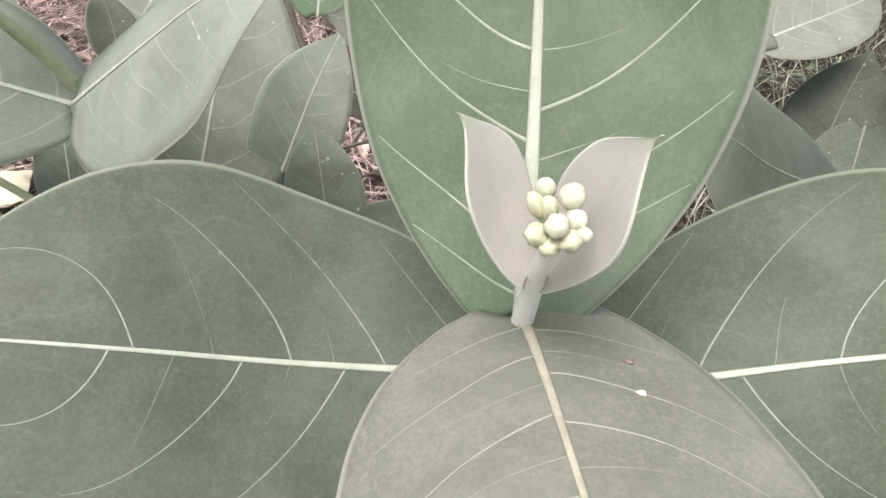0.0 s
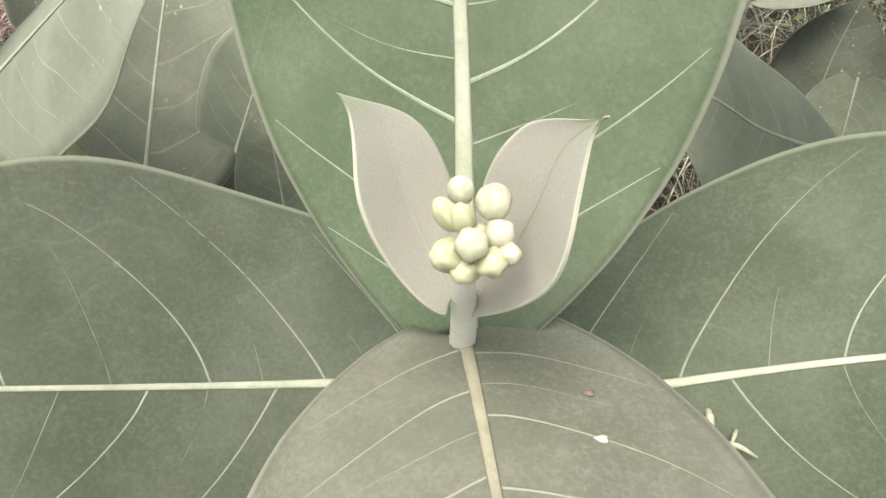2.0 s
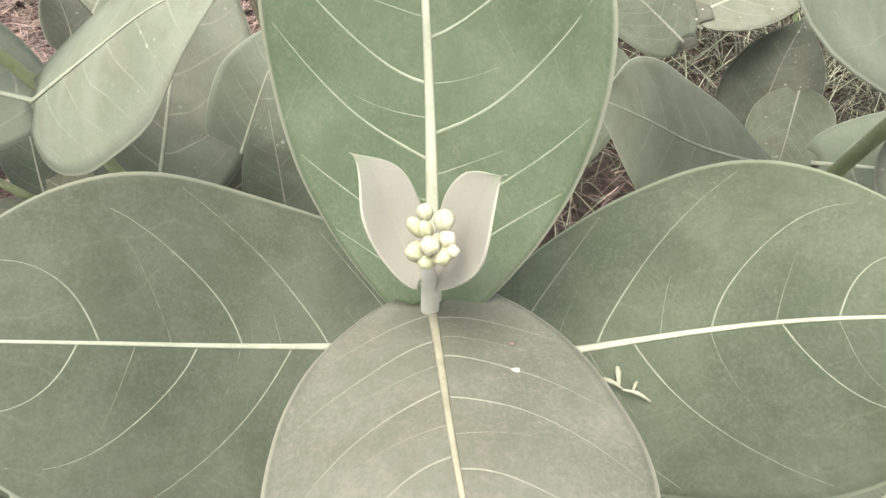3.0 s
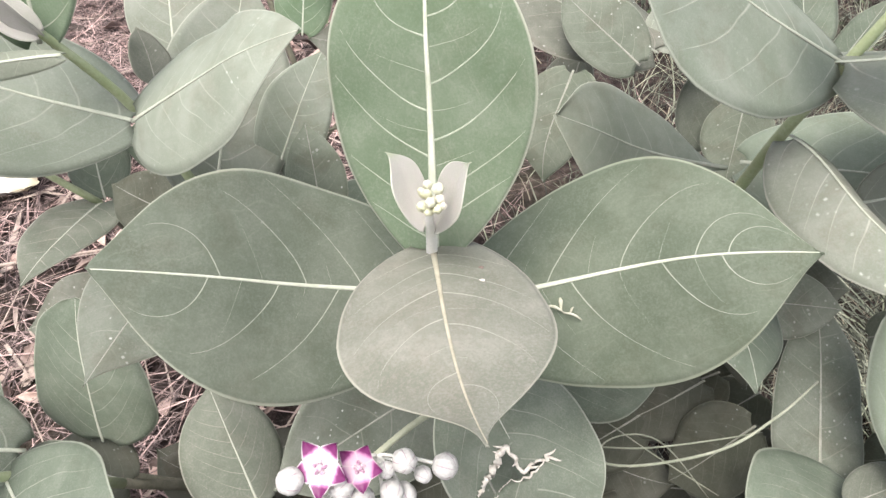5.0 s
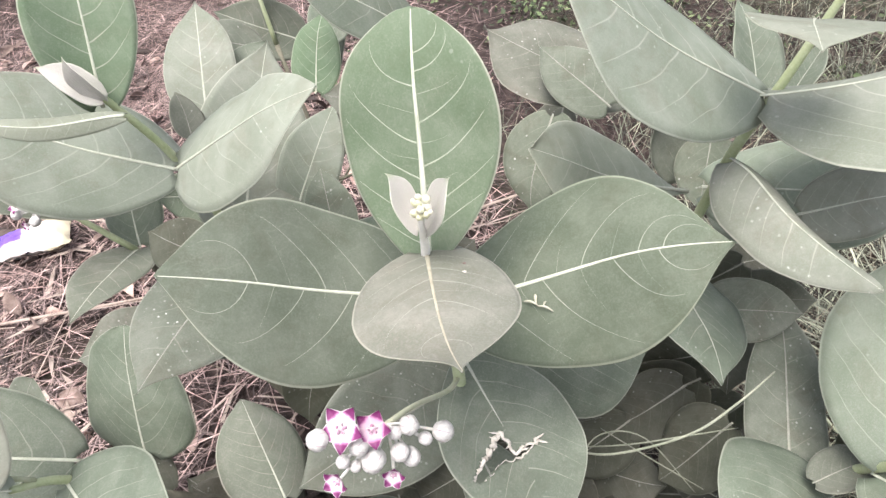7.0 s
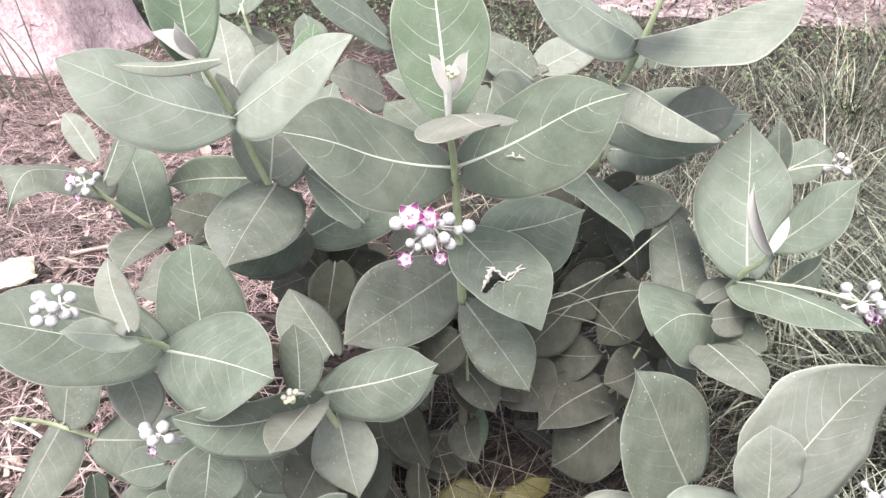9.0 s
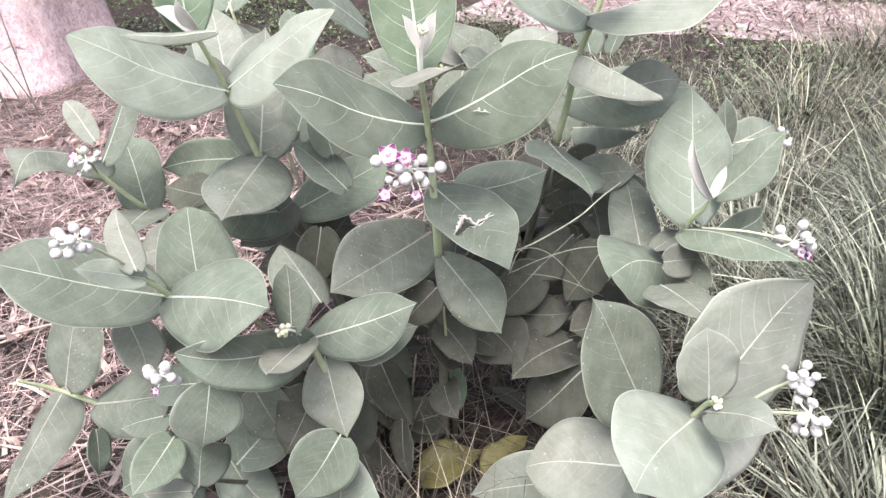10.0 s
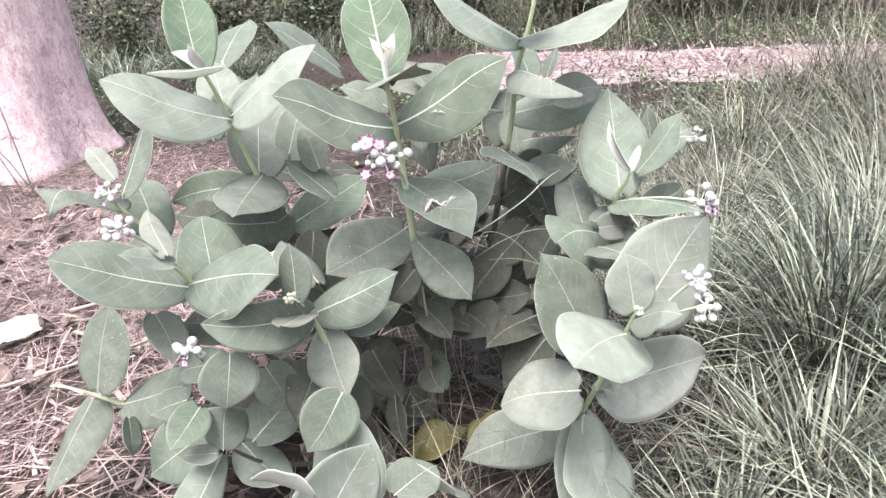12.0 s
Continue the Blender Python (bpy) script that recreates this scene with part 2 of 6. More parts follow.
def white_bud_material():
    """Round white bud: five fine mauve seams that meet at its top."""
    g = Nodes("white_bud")
    obj = g.coord("Object")
    x, y, z = g.split(obj)
    seam = g.math("COSINE", g.math("MULTIPLY", g.math("ARCTAN2", y, x), 5.0))
    seam = g.math("MULTIPLY", g.span(seam, 0.93, 0.995), g.span(z, -0.3, 0.2))
    blot = g.noise(2.5, 3, vector=obj)
    tone = g.mix(g.span(blot, 0.35, 0.65), (0.470, 0.455, 0.440), (0.560, 0.540, 0.530))
    tone = g.mix(g.math("MULTIPLY", seam, 0.65), tone, (0.300, 0.190, 0.240))
    return g.done(tone, 0.5, g.bump(blot, 0.2, 0.02), 0.35, 0.1)


BUD_WHITE = white_bud_material()


def petal_material(name, heart, throat):
    g = Nodes(name)
    uv = g.split(g.coord("UV"))
    n = g.math("MULTIPLY", g.math("SUBTRACT", g.noise(300, 2), 0.5), 0.16)
    tone = g.ramp(g.math("ADD", uv[0], n), [(0.0, heart), (0.40, throat), (0.52, (0.36, 0.13, 0.28)), (0.60, (0.155, 0.020, 0.105)), (1.0, (0.125, 0.014, 0.085))])
    edge = g.span(g.math("ABSOLUTE", uv[1]), 0.80, 0.97, 0.0, 0.75)
    tone = g.mix(edge, tone, heart)
    return g.done(tone, 0.5, None, 0.4, 0.15)


PETAL = petal_material("petal", (0.70, 0.67, 0.68), (0.68, 0.61, 0.65))
PETAL_AGED = petal_material("aged_petal", (0.56, 0.43, 0.47), (0.50, 0.33, 0.42))
CROWN = plain("flower_crown", (0.330, 0.120, 0.240), (0.640, 0.580, 0.600), 400, 0.5)
EATEN = plain("torn_edge", (0.480, 0.430, 0.370), (0.640, 0.600, 0.550), 200, 0.8)
SHRED = plain("dry_petal", (0.330, 0.330, 0.250), (0.460, 0.440, 0.360), 300, 0.8)
YELLOW = plain("yellow_leaf", (0.092, 0.080, 0.024), (0.130, 0.114, 0.040), 30, 0.6, thin=0.15)
DRY = plain("dry_leaf", (0.190, 0.130, 0.112), (0.320, 0.240, 0.215), 40, 0.8, 0.5, 0.002, by_island=True)
STRAW = plain("straw", (0.190, 0.124, 0.116), (0.400, 0.300, 0.285), 12, 0.8, 0.3, 0.001, by_island=True)
STRAW_PALE = plain("pale_straw", (0.235, 0.180, 0.150), (0.400, 0.325, 0.285), 25, 0.75, 0.3, 0.001)
RUNNER = plain("runner_stalk", (0.200, 0.215, 0.160), (0.300, 0.310, 0.240), 40, 0.65, 0.3, 0.001)
GRASS = plain("grass", (0.115, 0.130, 0.090), (0.295, 0.305, 0.238), 4, 0.6, 0.1, 0.001, thin=0.08, by_island=True)
GRASS_DRY = plain("dry_grass", (0.098, 0.086, 0.062), (0.235, 0.205, 0.160), 4, 0.75, 0.1, 0.001, thin=0.1, by_island=True)
WEED = plain("weed", (0.068, 0.100, 0.044), (0.138, 0.176, 0.088), 6, 0.6, 0.1, 0.001, thin=0.2, by_island=True)
BUSH = plain("bush_leaf", (0.062, 0.078, 0.040), (0.150, 0.162, 0.096), 3, 0.6, 0.1, 0.001, thin=0.15, by_island=True)


def ground_material():
    g = Nodes("soil")
    p = g.coord("Object")
    n1, n2, n3 = g.noise(0.9, 4, vector=p), g.noise(26, 5, 0.65, vector=p), g.noise(140, 4, 0.7, vector=p)
    streak = g.noise(1.0, 4, 0.7, vector=g.scaled(p, (160, 30, 30)), distort=2.5)
    cross = g.noise(1.0, 4, 0.7, vector=g.scaled(p, (35, 170, 30), (3, 7, 1)), distort=2.5)
    tone = g.ramp(n2, [(0.36, (0.016, 0.011, 0.010)), (0.52, (0.042, 0.029, 0.026)), (0.7, (0.105, 0.075, 0.068))])
    tone = g.mix(g.math("MULTIPLY", g.span(streak, 0.58, 0.68), 0.35), tone, (0.200, 0.145, 0.130))
    tone = g.mix(g.math("MULTIPLY", g.span(cross, 0.59, 0.69), 0.35), tone, (0.180, 0.125, 0.112))
    tone = g.mix(g.math("MULTIPLY", g.span(n3, 0.52, 0.68), 0.5), tone, (0.060, 0.040, 0.035))
    tone = g.mix(g.math("MULTIPLY", g.span(n1, 0.5, 0.68), 0.3), tone, (0.080, 0.090, 0.050))
    return g.done(tone, 0.92, g.bump(g.math("ADD", n3, g.math("MULTIPLY", streak, 0.6)), 0.9, 0.012), 0.2)


def path_material():
    g = Nodes("bare_earth")
    p = g.coord("Object")
    n1, n2, n3 = g.noise(3.2, 5, 0.65, vector=p), g.noise(17, 5, 0.7, vector=p), g.noise(80, 4, 0.7, vector=p)
    tone = g.ramp(g.math("ADD", g.math("MULTIPLY", n1, 0.5), g.math("MULTIPLY", n2, 0.5)), [(0.38, (0.075, 0.055, 0.048)), (0.47, (0.240, 0.175, 0.172)), (0.6, (0.520, 0.425, 0.435))])
    tone = g.mix(g.math("MULTIPLY", g.span(n3, 0.55, 0.7), 0.5), tone, (0.22, 0.14, 0.12))
    return g.done(tone, 0.95, g.bump(g.math("ADD", n2, n3), 0.8, 0.012), 0.2)


def bark_material():
    g = Nodes("bark")
    p = g.coord("Object")
    long = g.scaled(p, (1, 1, 0.45))
    n1, n2, n3 = g.noise(3.5, 5, 0.6, vector=p), g.noise(22, 6, 0.7, vector=long, distort=1.0), g.noise(55, 4, 0.7, vector=p)
    crack = g.math("SUBTRACT", 1.0, g.span(g.voronoi(9, "DISTANCE_TO_EDGE", vector=g.scaled(p, (1, 1, 0.3))), 0.0, 0.045))
    crack = g.math("MULTIPLY", crack, g.span(n1, 0.54, 0.66))
    tone = g.ramp(n2, [(0.28, (0.300, 0.196, 0.206)), (0.42, (0.430, 0.312, 0.322)), (0.62, (0.600, 0.480, 0.485))])
    tone = g.mix(g.math("MULTIPLY", g.span(n1, 0.5, 0.7), 0.35), tone, (0.440, 0.320, 0.350))
    tone = g.mix(g.math("MULTIPLY", g.span(n3, 0.53, 0.64), 0.65), tone, (0.280, 0.165, 0.170))
    flakes = g.math("MULTIPLY", g.span(g.noise(70, 5, 0.75, vector=g.scaled(p, (1, 1, 1.6))), 0.54, 0.63), g.span(n1, 0.42, 0.58))
    tone = g.mix(g.math("MULTIPLY", flakes, 0.7), tone, (0.150, 0.080, 0.080))
    tone = g.mix(g.math("MULTIPLY", crack, 0.6), tone, (0.2, 0.13, 0.12))
    return g.done(tone, 0.9, g.bump(g.math("SUBTRACT", g.math("ADD", n2, g.math("MULTIPLY", n3, 0.5)), crack), 0.65, 0.02), 0.2)


SOIL, PATH_EARTH, BARK = ground_material(), path_material(), bark_material()


# ---- building helpers ----
def mesh_of(name, verts, faces, material, smooth=True):
    me = bpy.data.meshes.new(name)
    me.from_pydata(verts, [], faces)
    me.materials.append(material)
    if smooth:
        me.polygons.foreach_set("use_smooth", [True] * len(me.polygons))
    me.update()
    return me


def part(name, me, parent, label="", matrix=None):
    ob = new(name, me)
    ob.parent = parent
    if matrix is not None:
        ob.matrix_basis = matrix
    return tagged(ob, label)


def catmull(points, steps):
    """A smooth line through the points: list of Vectors."""
    p = [Vector(q) for q in points]
    p = [p[0] * 2 - p[1]] + p + [p[-1] * 2 - p[-2]]
    out = []
    for i in range(1, len(p) - 2):
        for k in range(steps):
            t = k / steps
            out.append(0.5 * (2 * p[i] + (p[i + 1] - p[i - 1]) * t + (2 * p[i - 1] - 5 * p[i] + 4 * p[i + 1] - p[i + 2]) * t * t + (3 * p[i] - p[i - 1] - 3 * p[i + 1] + p[i + 2]) * t ** 3))
    return out + [p[-2]]


def tube(points, radii, sides=8, steps=4, flat=1.0, ref=(0.3, -0.9, 0.2)):
    """Vertices and faces of a tapered tube along a smooth line; radii run from its first to its last point."""
    line = catmull(points, steps)
    n = len(line)
    verts, faces = [], []
    ref = Vector(ref)
    for i, c in enumerate(line):
        d = (line[min(i + 1, n - 1)] - line[max(i - 1, 0)]).normalized()
        x = d.cross(ref)
        x = (x if x.length > 1e-4 else d.cross(Vector((1, 0, 0)))).normalized()
        y = d.cross(x)
        k = i / (n - 1) * (len(radii) - 1)
        j = min(int(k), len(radii) - 2)
        r = radii[j] + (radii[j + 1] - radii[j]) * (k - j)
        for s in range(sides):
            a = 2 * math.pi * s / sides
            verts.append(c + (x * math.cos(a) + y * math.sin(a) * flat) * r)
    for i in range(n - 1):
        for s in range(sides):
            t = (s + 1) % sides
            faces.append((i * sides + s, i * sides + t, (i + 1) * sides + t, (i + 1) * sides + s))
    faces.append(tuple(range(sides - 1, -1, -1)))
    faces.append(tuple((n - 1) * sides + s for s in range(sides)))
    return verts, faces


def spine(s, length, arch, tip_drop, sway):
    """Sideways and upward run of a leaf's midrib."""
    return sway * length * math.sin(math.pi * s) * (0.4 + s), arch * length * 4 * s * (1 - s) - tip_drop * length * max(0, s - 0.6) ** 2


OUT_S = np.array([0, 0.02, 0.06, 0.13, 0.23, 0.36, 0.48, 0.6, 0.71, 0.8, 0.87, 0.92, 0.955, 0.98, 1.0])
OUT_F = np.array([0.26, 0.45, 0.64, 0.83, 0.955, 1.0, 0.985, 0.90, 0.745, 0.555, 0.355, 0.19, 0.09, 0.035, 0.0])
OUT_D = np.gradient(OUT_F, OUT_S)


def outline(s, waist=0.0, full=1.0):
    k = min(int(np.searchsorted(OUT_S, s, "right")) - 1, len(OUT_S) - 2)
    h = OUT_S[k + 1] - OUT_S[k]
    t = (s - OUT_S[k]) / h
    f = (2 * t ** 3 - 3 * t ** 2 + 1) * OUT_F[k] + (t ** 3 - 2 * t ** 2 + t) * h * OUT_D[k] + (3 * t ** 2 - 2 * t ** 3) * OUT_F[k + 1] + (t ** 3 - t ** 2) * h * OUT_D[k + 1]
    return max(0.0, float(f)) ** (full if s > 0.45 else 1.0) * (1 - waist * (1 - s) ** 2.2)


def blade_spot(s, v, length, half, cup, seed, arch=0.03, wavy=0.02, tip_drop=0.0, waist=0.0, full=1.0, sway=0.0, hook=0.0):
    """A spot of a blade's upper face, s along the midrib and v across it from rim to rim, and its flat coordinates."""
    rng = random.Random(seed)
    ph = [rng.uniform(0, 6.3) for _ in range(4)]
    y = outline(s, waist, full) * half * v
    x = s * length - 0.055 * length * v * v * (1 - s) ** 7
    side, up = spine(s, length, arch, tip_drop, sway)
    z = cup * abs(y) ** 1.35 / max(half, 1e-4) ** 0.35 + up
    w = v * v
    z += wavy * half * w * (math.sin(9 * s + ph[0] + (2 if v > 0 else 0)) + 0.5 * math.sin(17 * s + ph[1] + 3 * (v > 0)))
    y += 0.025 * half * math.sin(7 * s + ph[2] + 2 * (v > 0)) * w * (1 if v > 0 else -1)
    flat = (x / length, y / length + 0.5)
    return (x, y + side + hook * length * max(0, s - 0.72) ** 2, z), flat


def blade(length, half, cup, seed, nu=22, nv=12, arch=0.03, wavy=0.02, hole=None, thick=0.0007, **shape):
    """A broad milkweed blade along +x, its upper face towards +z: heart-shaped base, short pointed tip, raised or hanging sides."""
    verts, uvs, rims = [], [], []
    for i in range(nu + 1):
        s = 0.5 - 0.5 * math.cos(math.pi * i / nu)
        s = 0.6 * s + 0.4 * i / nu
        for j in range(nv + 1):
            v = -1 + 2 * j / nv
            v = math.copysign(abs(v) ** 0.9, v)
            spot, flat = blade_spot(s, v, length, half, cup, seed, arch, wavy, **shape)
            verts.append(spot)
            uvs.append(flat)
            rims.append(abs(v))
    row = nv + 1
    quads = [(i * row + j, (i + 1) * row + j, (i + 1) * row + j + 1, i * row + j + 1) for i in range(nu) for j in range(nv)]
    if hole:
        keep = []
        for q in quads:
            cx = sum(uvs[k][0] for k in q) / 4
            cy = sum(uvs[k][1] - 0.5 for k in q) / 4
            if not hole(cx, cy):
                keep.append(q)
        quads = keep
    n = len(verts)
    low = [(x, y, z - thick) for x, y, z in verts]
    faces = list(quads) + [tuple(k + n for k in reversed(q)) for q in quads]
    count = {}
    for q in quads:
        for a, b in zip(q, q[1:] + q[:1]):
            count[(a, b)] = 1
    for a, b in count:
        if (b, a) not in count:
            faces.append((b, a, a + n, b + n))
    return verts + low, faces, uvs + uvs, rims + rims


def blade_mesh(name, material, *args, **kw):
    verts, faces, uvs, rims = blade(*args, **kw)
    me = mesh_of(name, verts, faces, material)
    me.materials.append(UNDER)
    top = me.polygons
    low = [0.0] * len(top)
    half = len(verts) // 2
    for k, f in enumerate(faces):
        low[k] = 1 if min(f) >= half else 0
    top.foreach_set("material_index", low)
    top.foreach_set("use_smooth", [not (min(f) < half <= max(f)) for f in faces])
    layer = me.uv_layers.new(name="UVMap")
    idx = np.zeros(len(me.loops), int)
    me.loops.foreach_get("vertex_index", idx)
    layer.data.foreach_set("uv", np.array(uvs, float)[idx].ravel())
    att = me.attributes.new("rim", "FLOAT", "POINT")
    att.data.foreach_set("value", rims)
    return me


SERIAL = [0]


def side_veins(blade_object, veins, rib, *size, **shape):
    """Raised side veins of a blade. veins: where they leave the midrib on its two sides, how far they run forward (straight, curved), and their material."""
    rng = random.Random(size[3])
    for sign, starts in ((1, veins[0]), (-1, veins[1])):
        lines = [(s0, 0.93 - 0.33 * max(0, s0 - 0.3), 1.0, 1.2 - 3.3 * (s0 - 0.45) ** 2) for s0 in starts]
        lines += [(p * 0.45 + q * 0.55, rng.uniform(0.4, 0.62), 0.32, rng.uniform(0.5, 0.8)) for p, q in zip(starts, starts[1:]) if q - p > 0.12]
        for s0, reach, strong, bow in lines:
            pts = []
            for k in range(9):
                v = reach * k / 8
                s = s0 + (veins[2] * v + veins[3] * v * v) * bow + 0.003 * math.sin(9 * v + 20 * s0)
                (x, y, z), _ = blade_spot(min(s, 0.985), sign * v, *size, **shape)
                pts.append((x, y, z))
            r = rib * 0.21 * (1.1 - 0.5 * s0) * strong
            v, f = tube(pts, [r * 1.2, r * 0.85, r * 0.6, r * 0.4, r * 0.15], 6, 3, 0.2, (0, 0, 1))
            part("vein", mesh_of("vein", v, f, veins[4]), blade_object)


def leaf(shoot, base, tip, face, half, cup, material=None, label="", arch=0.03, rib=0.0020, fine=False, hole=None, tip_drop=None, wavy=None, waist=0.0, full=None, sway=None, hook=0.0, rib_material=None, veins=None):
    """One leaf of a shoot, from its base to its tip, its upper side towards face. veins: its own raised side veins, as in side_veins()."""
    SERIAL[0] += 1
    b, t = Vector(base), Vector(tip)
    x = (t - b)
    length = x.length
    x.normalize()
    z = Vector(face)
    z = (z - x * z.dot(x)).normalized()
    y = z.cross(x)
    m = Matrix((x, y, z)).transposed().to_4x4()
    m.translation = b
    rng = random.Random(SERIAL[0] * 7 + 1)
    loose = 0.3 if fine else 1.0
    tip_drop = rng.uniform(-0.2, 0.7) * loose if tip_drop is None else tip_drop
    wavy = rng.uniform(0.02, 0.06) * loose if wavy is None else wavy
    full = rng.uniform(0.85, 1.15) if full is None else full
    sway = rng.uniform(-0.05, 0.05) * loose if sway is None else sway
    nu, nv = (90, 56) if hole else (40, 24) if fine else (22, 12)
    me = blade_mesh("leaf", material or LEAF, length, half, cup, SERIAL[0], nu, nv, arch, wavy, hole, tip_drop=tip_drop, waist=waist, full=full, sway=sway, hook=hook)
    ob = part("leaf", me, shoot, label, m)
    pts = []
    for k in range(19):
        s = -0.03 + 1.02 * k / 18
        side, up = spine(s, length, arch, tip_drop, sway)
        pts.append((s * length, side + hook * length * max(0, s - 0.72) ** 2, up + 0.0001))
    if hole:
        pts = [p for p in pts if p[0] < 0.45 * length]
    r = rib * min(1.0, length / 0.2)
    v, f = tube(pts, [r * 1.15, r * 0.85, r * 0.6, r * 0.45, r * 0.32, r * 0.12], 8, 2, 0.4, (0, 0, 1))
    part("midrib", mesh_of("midrib", v, f, rib_material or (RIB_DIM if material in (LEAF_SHADE, LEAF_DUSTY) else RIB if fine else RIB_SOFT)), ob)
    if veins:
        side_veins(ob, veins, r, length, half, cup, SERIAL[0], arch=arch, wavy=wavy, tip_drop=tip_drop, waist=waist, full=full, sway=sway, hook=hook)
    if hole:
        torn_rim(ob, length, arch)
    return ob


def shoot_of(label, points, radii, material=None):
    """A shoot of the shrub: an empty at its foot, with its stem."""
    ob = new("milkweed_shoot")
    ob.empty_display_size = 0.05
    tagged(ob, label, "shrub", "shoots of the milkweed shrub")
    k = max(1, len(points) - 3)
    v, f = tube(points[:k + 1], radii[:k + 1], 10, 5)
    part("stem", mesh_of("stem", v, f, material or STEM), ob)
    # Lower stem turns dark woody brown: inner shade put into its colour.
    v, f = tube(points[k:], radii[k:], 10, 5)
    part("dim_woody_stem", mesh_of("dim_woody_stem", v, f, DIM_WOOD), ob, "woody foot of the stem, its grey-brown darkened for shade")
    return ob


def ball(radius, lobes=5, depth=0.08, tall=1.0, rings=8, segs=15):
    """A rounded flower bud with shallow seams, its pole towards +z."""
    verts, faces = [(0, 0, -radius * tall)], []
    for i in range(1, rings):
        a = math.pi * i / rings
        for j in range(segs):
            b = 2 * math.pi * j / segs
            seam = 1 - depth * (0.5 + 0.5 * math.cos(lobes * b)) * math.sin(a) ** 0.5
            verts.append((radius * seam * math.sin(a) * math.cos(b), radius * seam * math.sin(a) * math.sin(b), -radius * tall * math.cos(a)))
    verts.append((0, 0, radius * tall * 0.97))
    for j in range(segs):
        faces.append((0, 1 + (j + 1) % segs, 1 + j))
    for i in range(rings - 2):
        for j in range(segs):
            a, b = 1 + i * segs + j, 1 + i * segs + (j + 1) % segs
            faces.append((a, b, b + segs, a + segs))
    last = 1 + (rings - 2) * segs
    for j in range(segs):
        faces.append((last + j, last + (j + 1) % segs, len(verts) - 1))
    return verts, faces


def flower_mesh(size, openness=1.0, material=None):
    """A five-petalled corolla, white with purple tips, opening towards +z."""
    verts, faces, uvs = [], [], []
    for k in range(5):
        a = 2 * math.pi * k / 5
        base = len(verts)
        for i in range(9):
            s = i / 8
            out = size * (0.12 + s * (0.62 + 0.3 * openness))
            w = min(0.735 * out, size * 0.41 * ((1 - s) / 0.55) ** 0.82) + 0.0001
            up = size * (0.5 * (1 - openness) * math.sin(s * 2.2) + 0.08 * s + 0.2 * s * s * (1 - openness))
            for v in (-1, -0.82, -0.4, 0, 0.4, 0.82, 1):
                x, y, z = out, v * w, up + 0.10 * size * abs(v) * s - 0.03 * size * (1 - abs(v))
                verts.append((x * math.cos(a) - y * math.sin(a), x * math.sin(a) + y * math.cos(a), z))
                uvs.append((s, v))
        for i in range(8):
            for j in range(6):
                q = base + i * 7 + j
                faces.append((q, q + 7, q + 8, q + 1))
    n = len(verts)
    verts += [(x, y, z - 0.0005) for x, y, z in verts]
    uvs += uvs
    faces += [tuple(reversed([i + n for i in f])) for f in faces]
    me = mesh_of("petals", verts, faces, material or PETAL)
    layer = me.uv_layers.new(name="UVMap")
    idx = np.zeros(len(me.loops), int)
    me.loops.foreach_get("vertex_index", idx)
    layer.data.foreach_set("uv", np.array(uvs, float)[idx].ravel())
    return me


def crown_mesh(size):
    verts, faces = [], []
    v, f = ball(size * 0.16, 5, 0.3, 1.1)
    verts += v
    faces += f
    for k in range(5):
        a = 2 * math.pi * k / 5 + 0.6
        v, f = ball(size * 0.09, 2, 0.2, 1.8, 6, 8)
        o = len(verts)
        verts += [(x + size * 0.2 * math.cos(a), y + size * 0.2 * math.sin(a), z + 0.02 * size) for x, y, z in v]
        faces += [tuple(i + o for i in q) for q in f]
    return mesh_of("crown", verts, faces, CROWN)


BALLS = [mesh_of("bud", *ball(1.0, 5, 0.06 + 0.03 * k, 0.95 + 0.08 * k), BUD_WHITE) for k in range(3)]
GREEN_BALLS = [mesh_of("bud", *ball(1.0, 5 - k % 2, 0.16 + 0.04 * k, 0.95 + 0.1 * k), BUD_SEPAL if k == 2 else BUD) for k in range(3)]


def turned(place, towards, size=1.0, spin=0.0):
    """A pose at a place whose z axis runs towards a direction."""
    q = Vector(towards).normalized().to_track_quat("Z", "Y").to_matrix().to_4x4()
    return Matrix.Translation(place) @ q @ Matrix.Rotation(spin, 4, "Z") @ Matrix.Scale(size, 4)


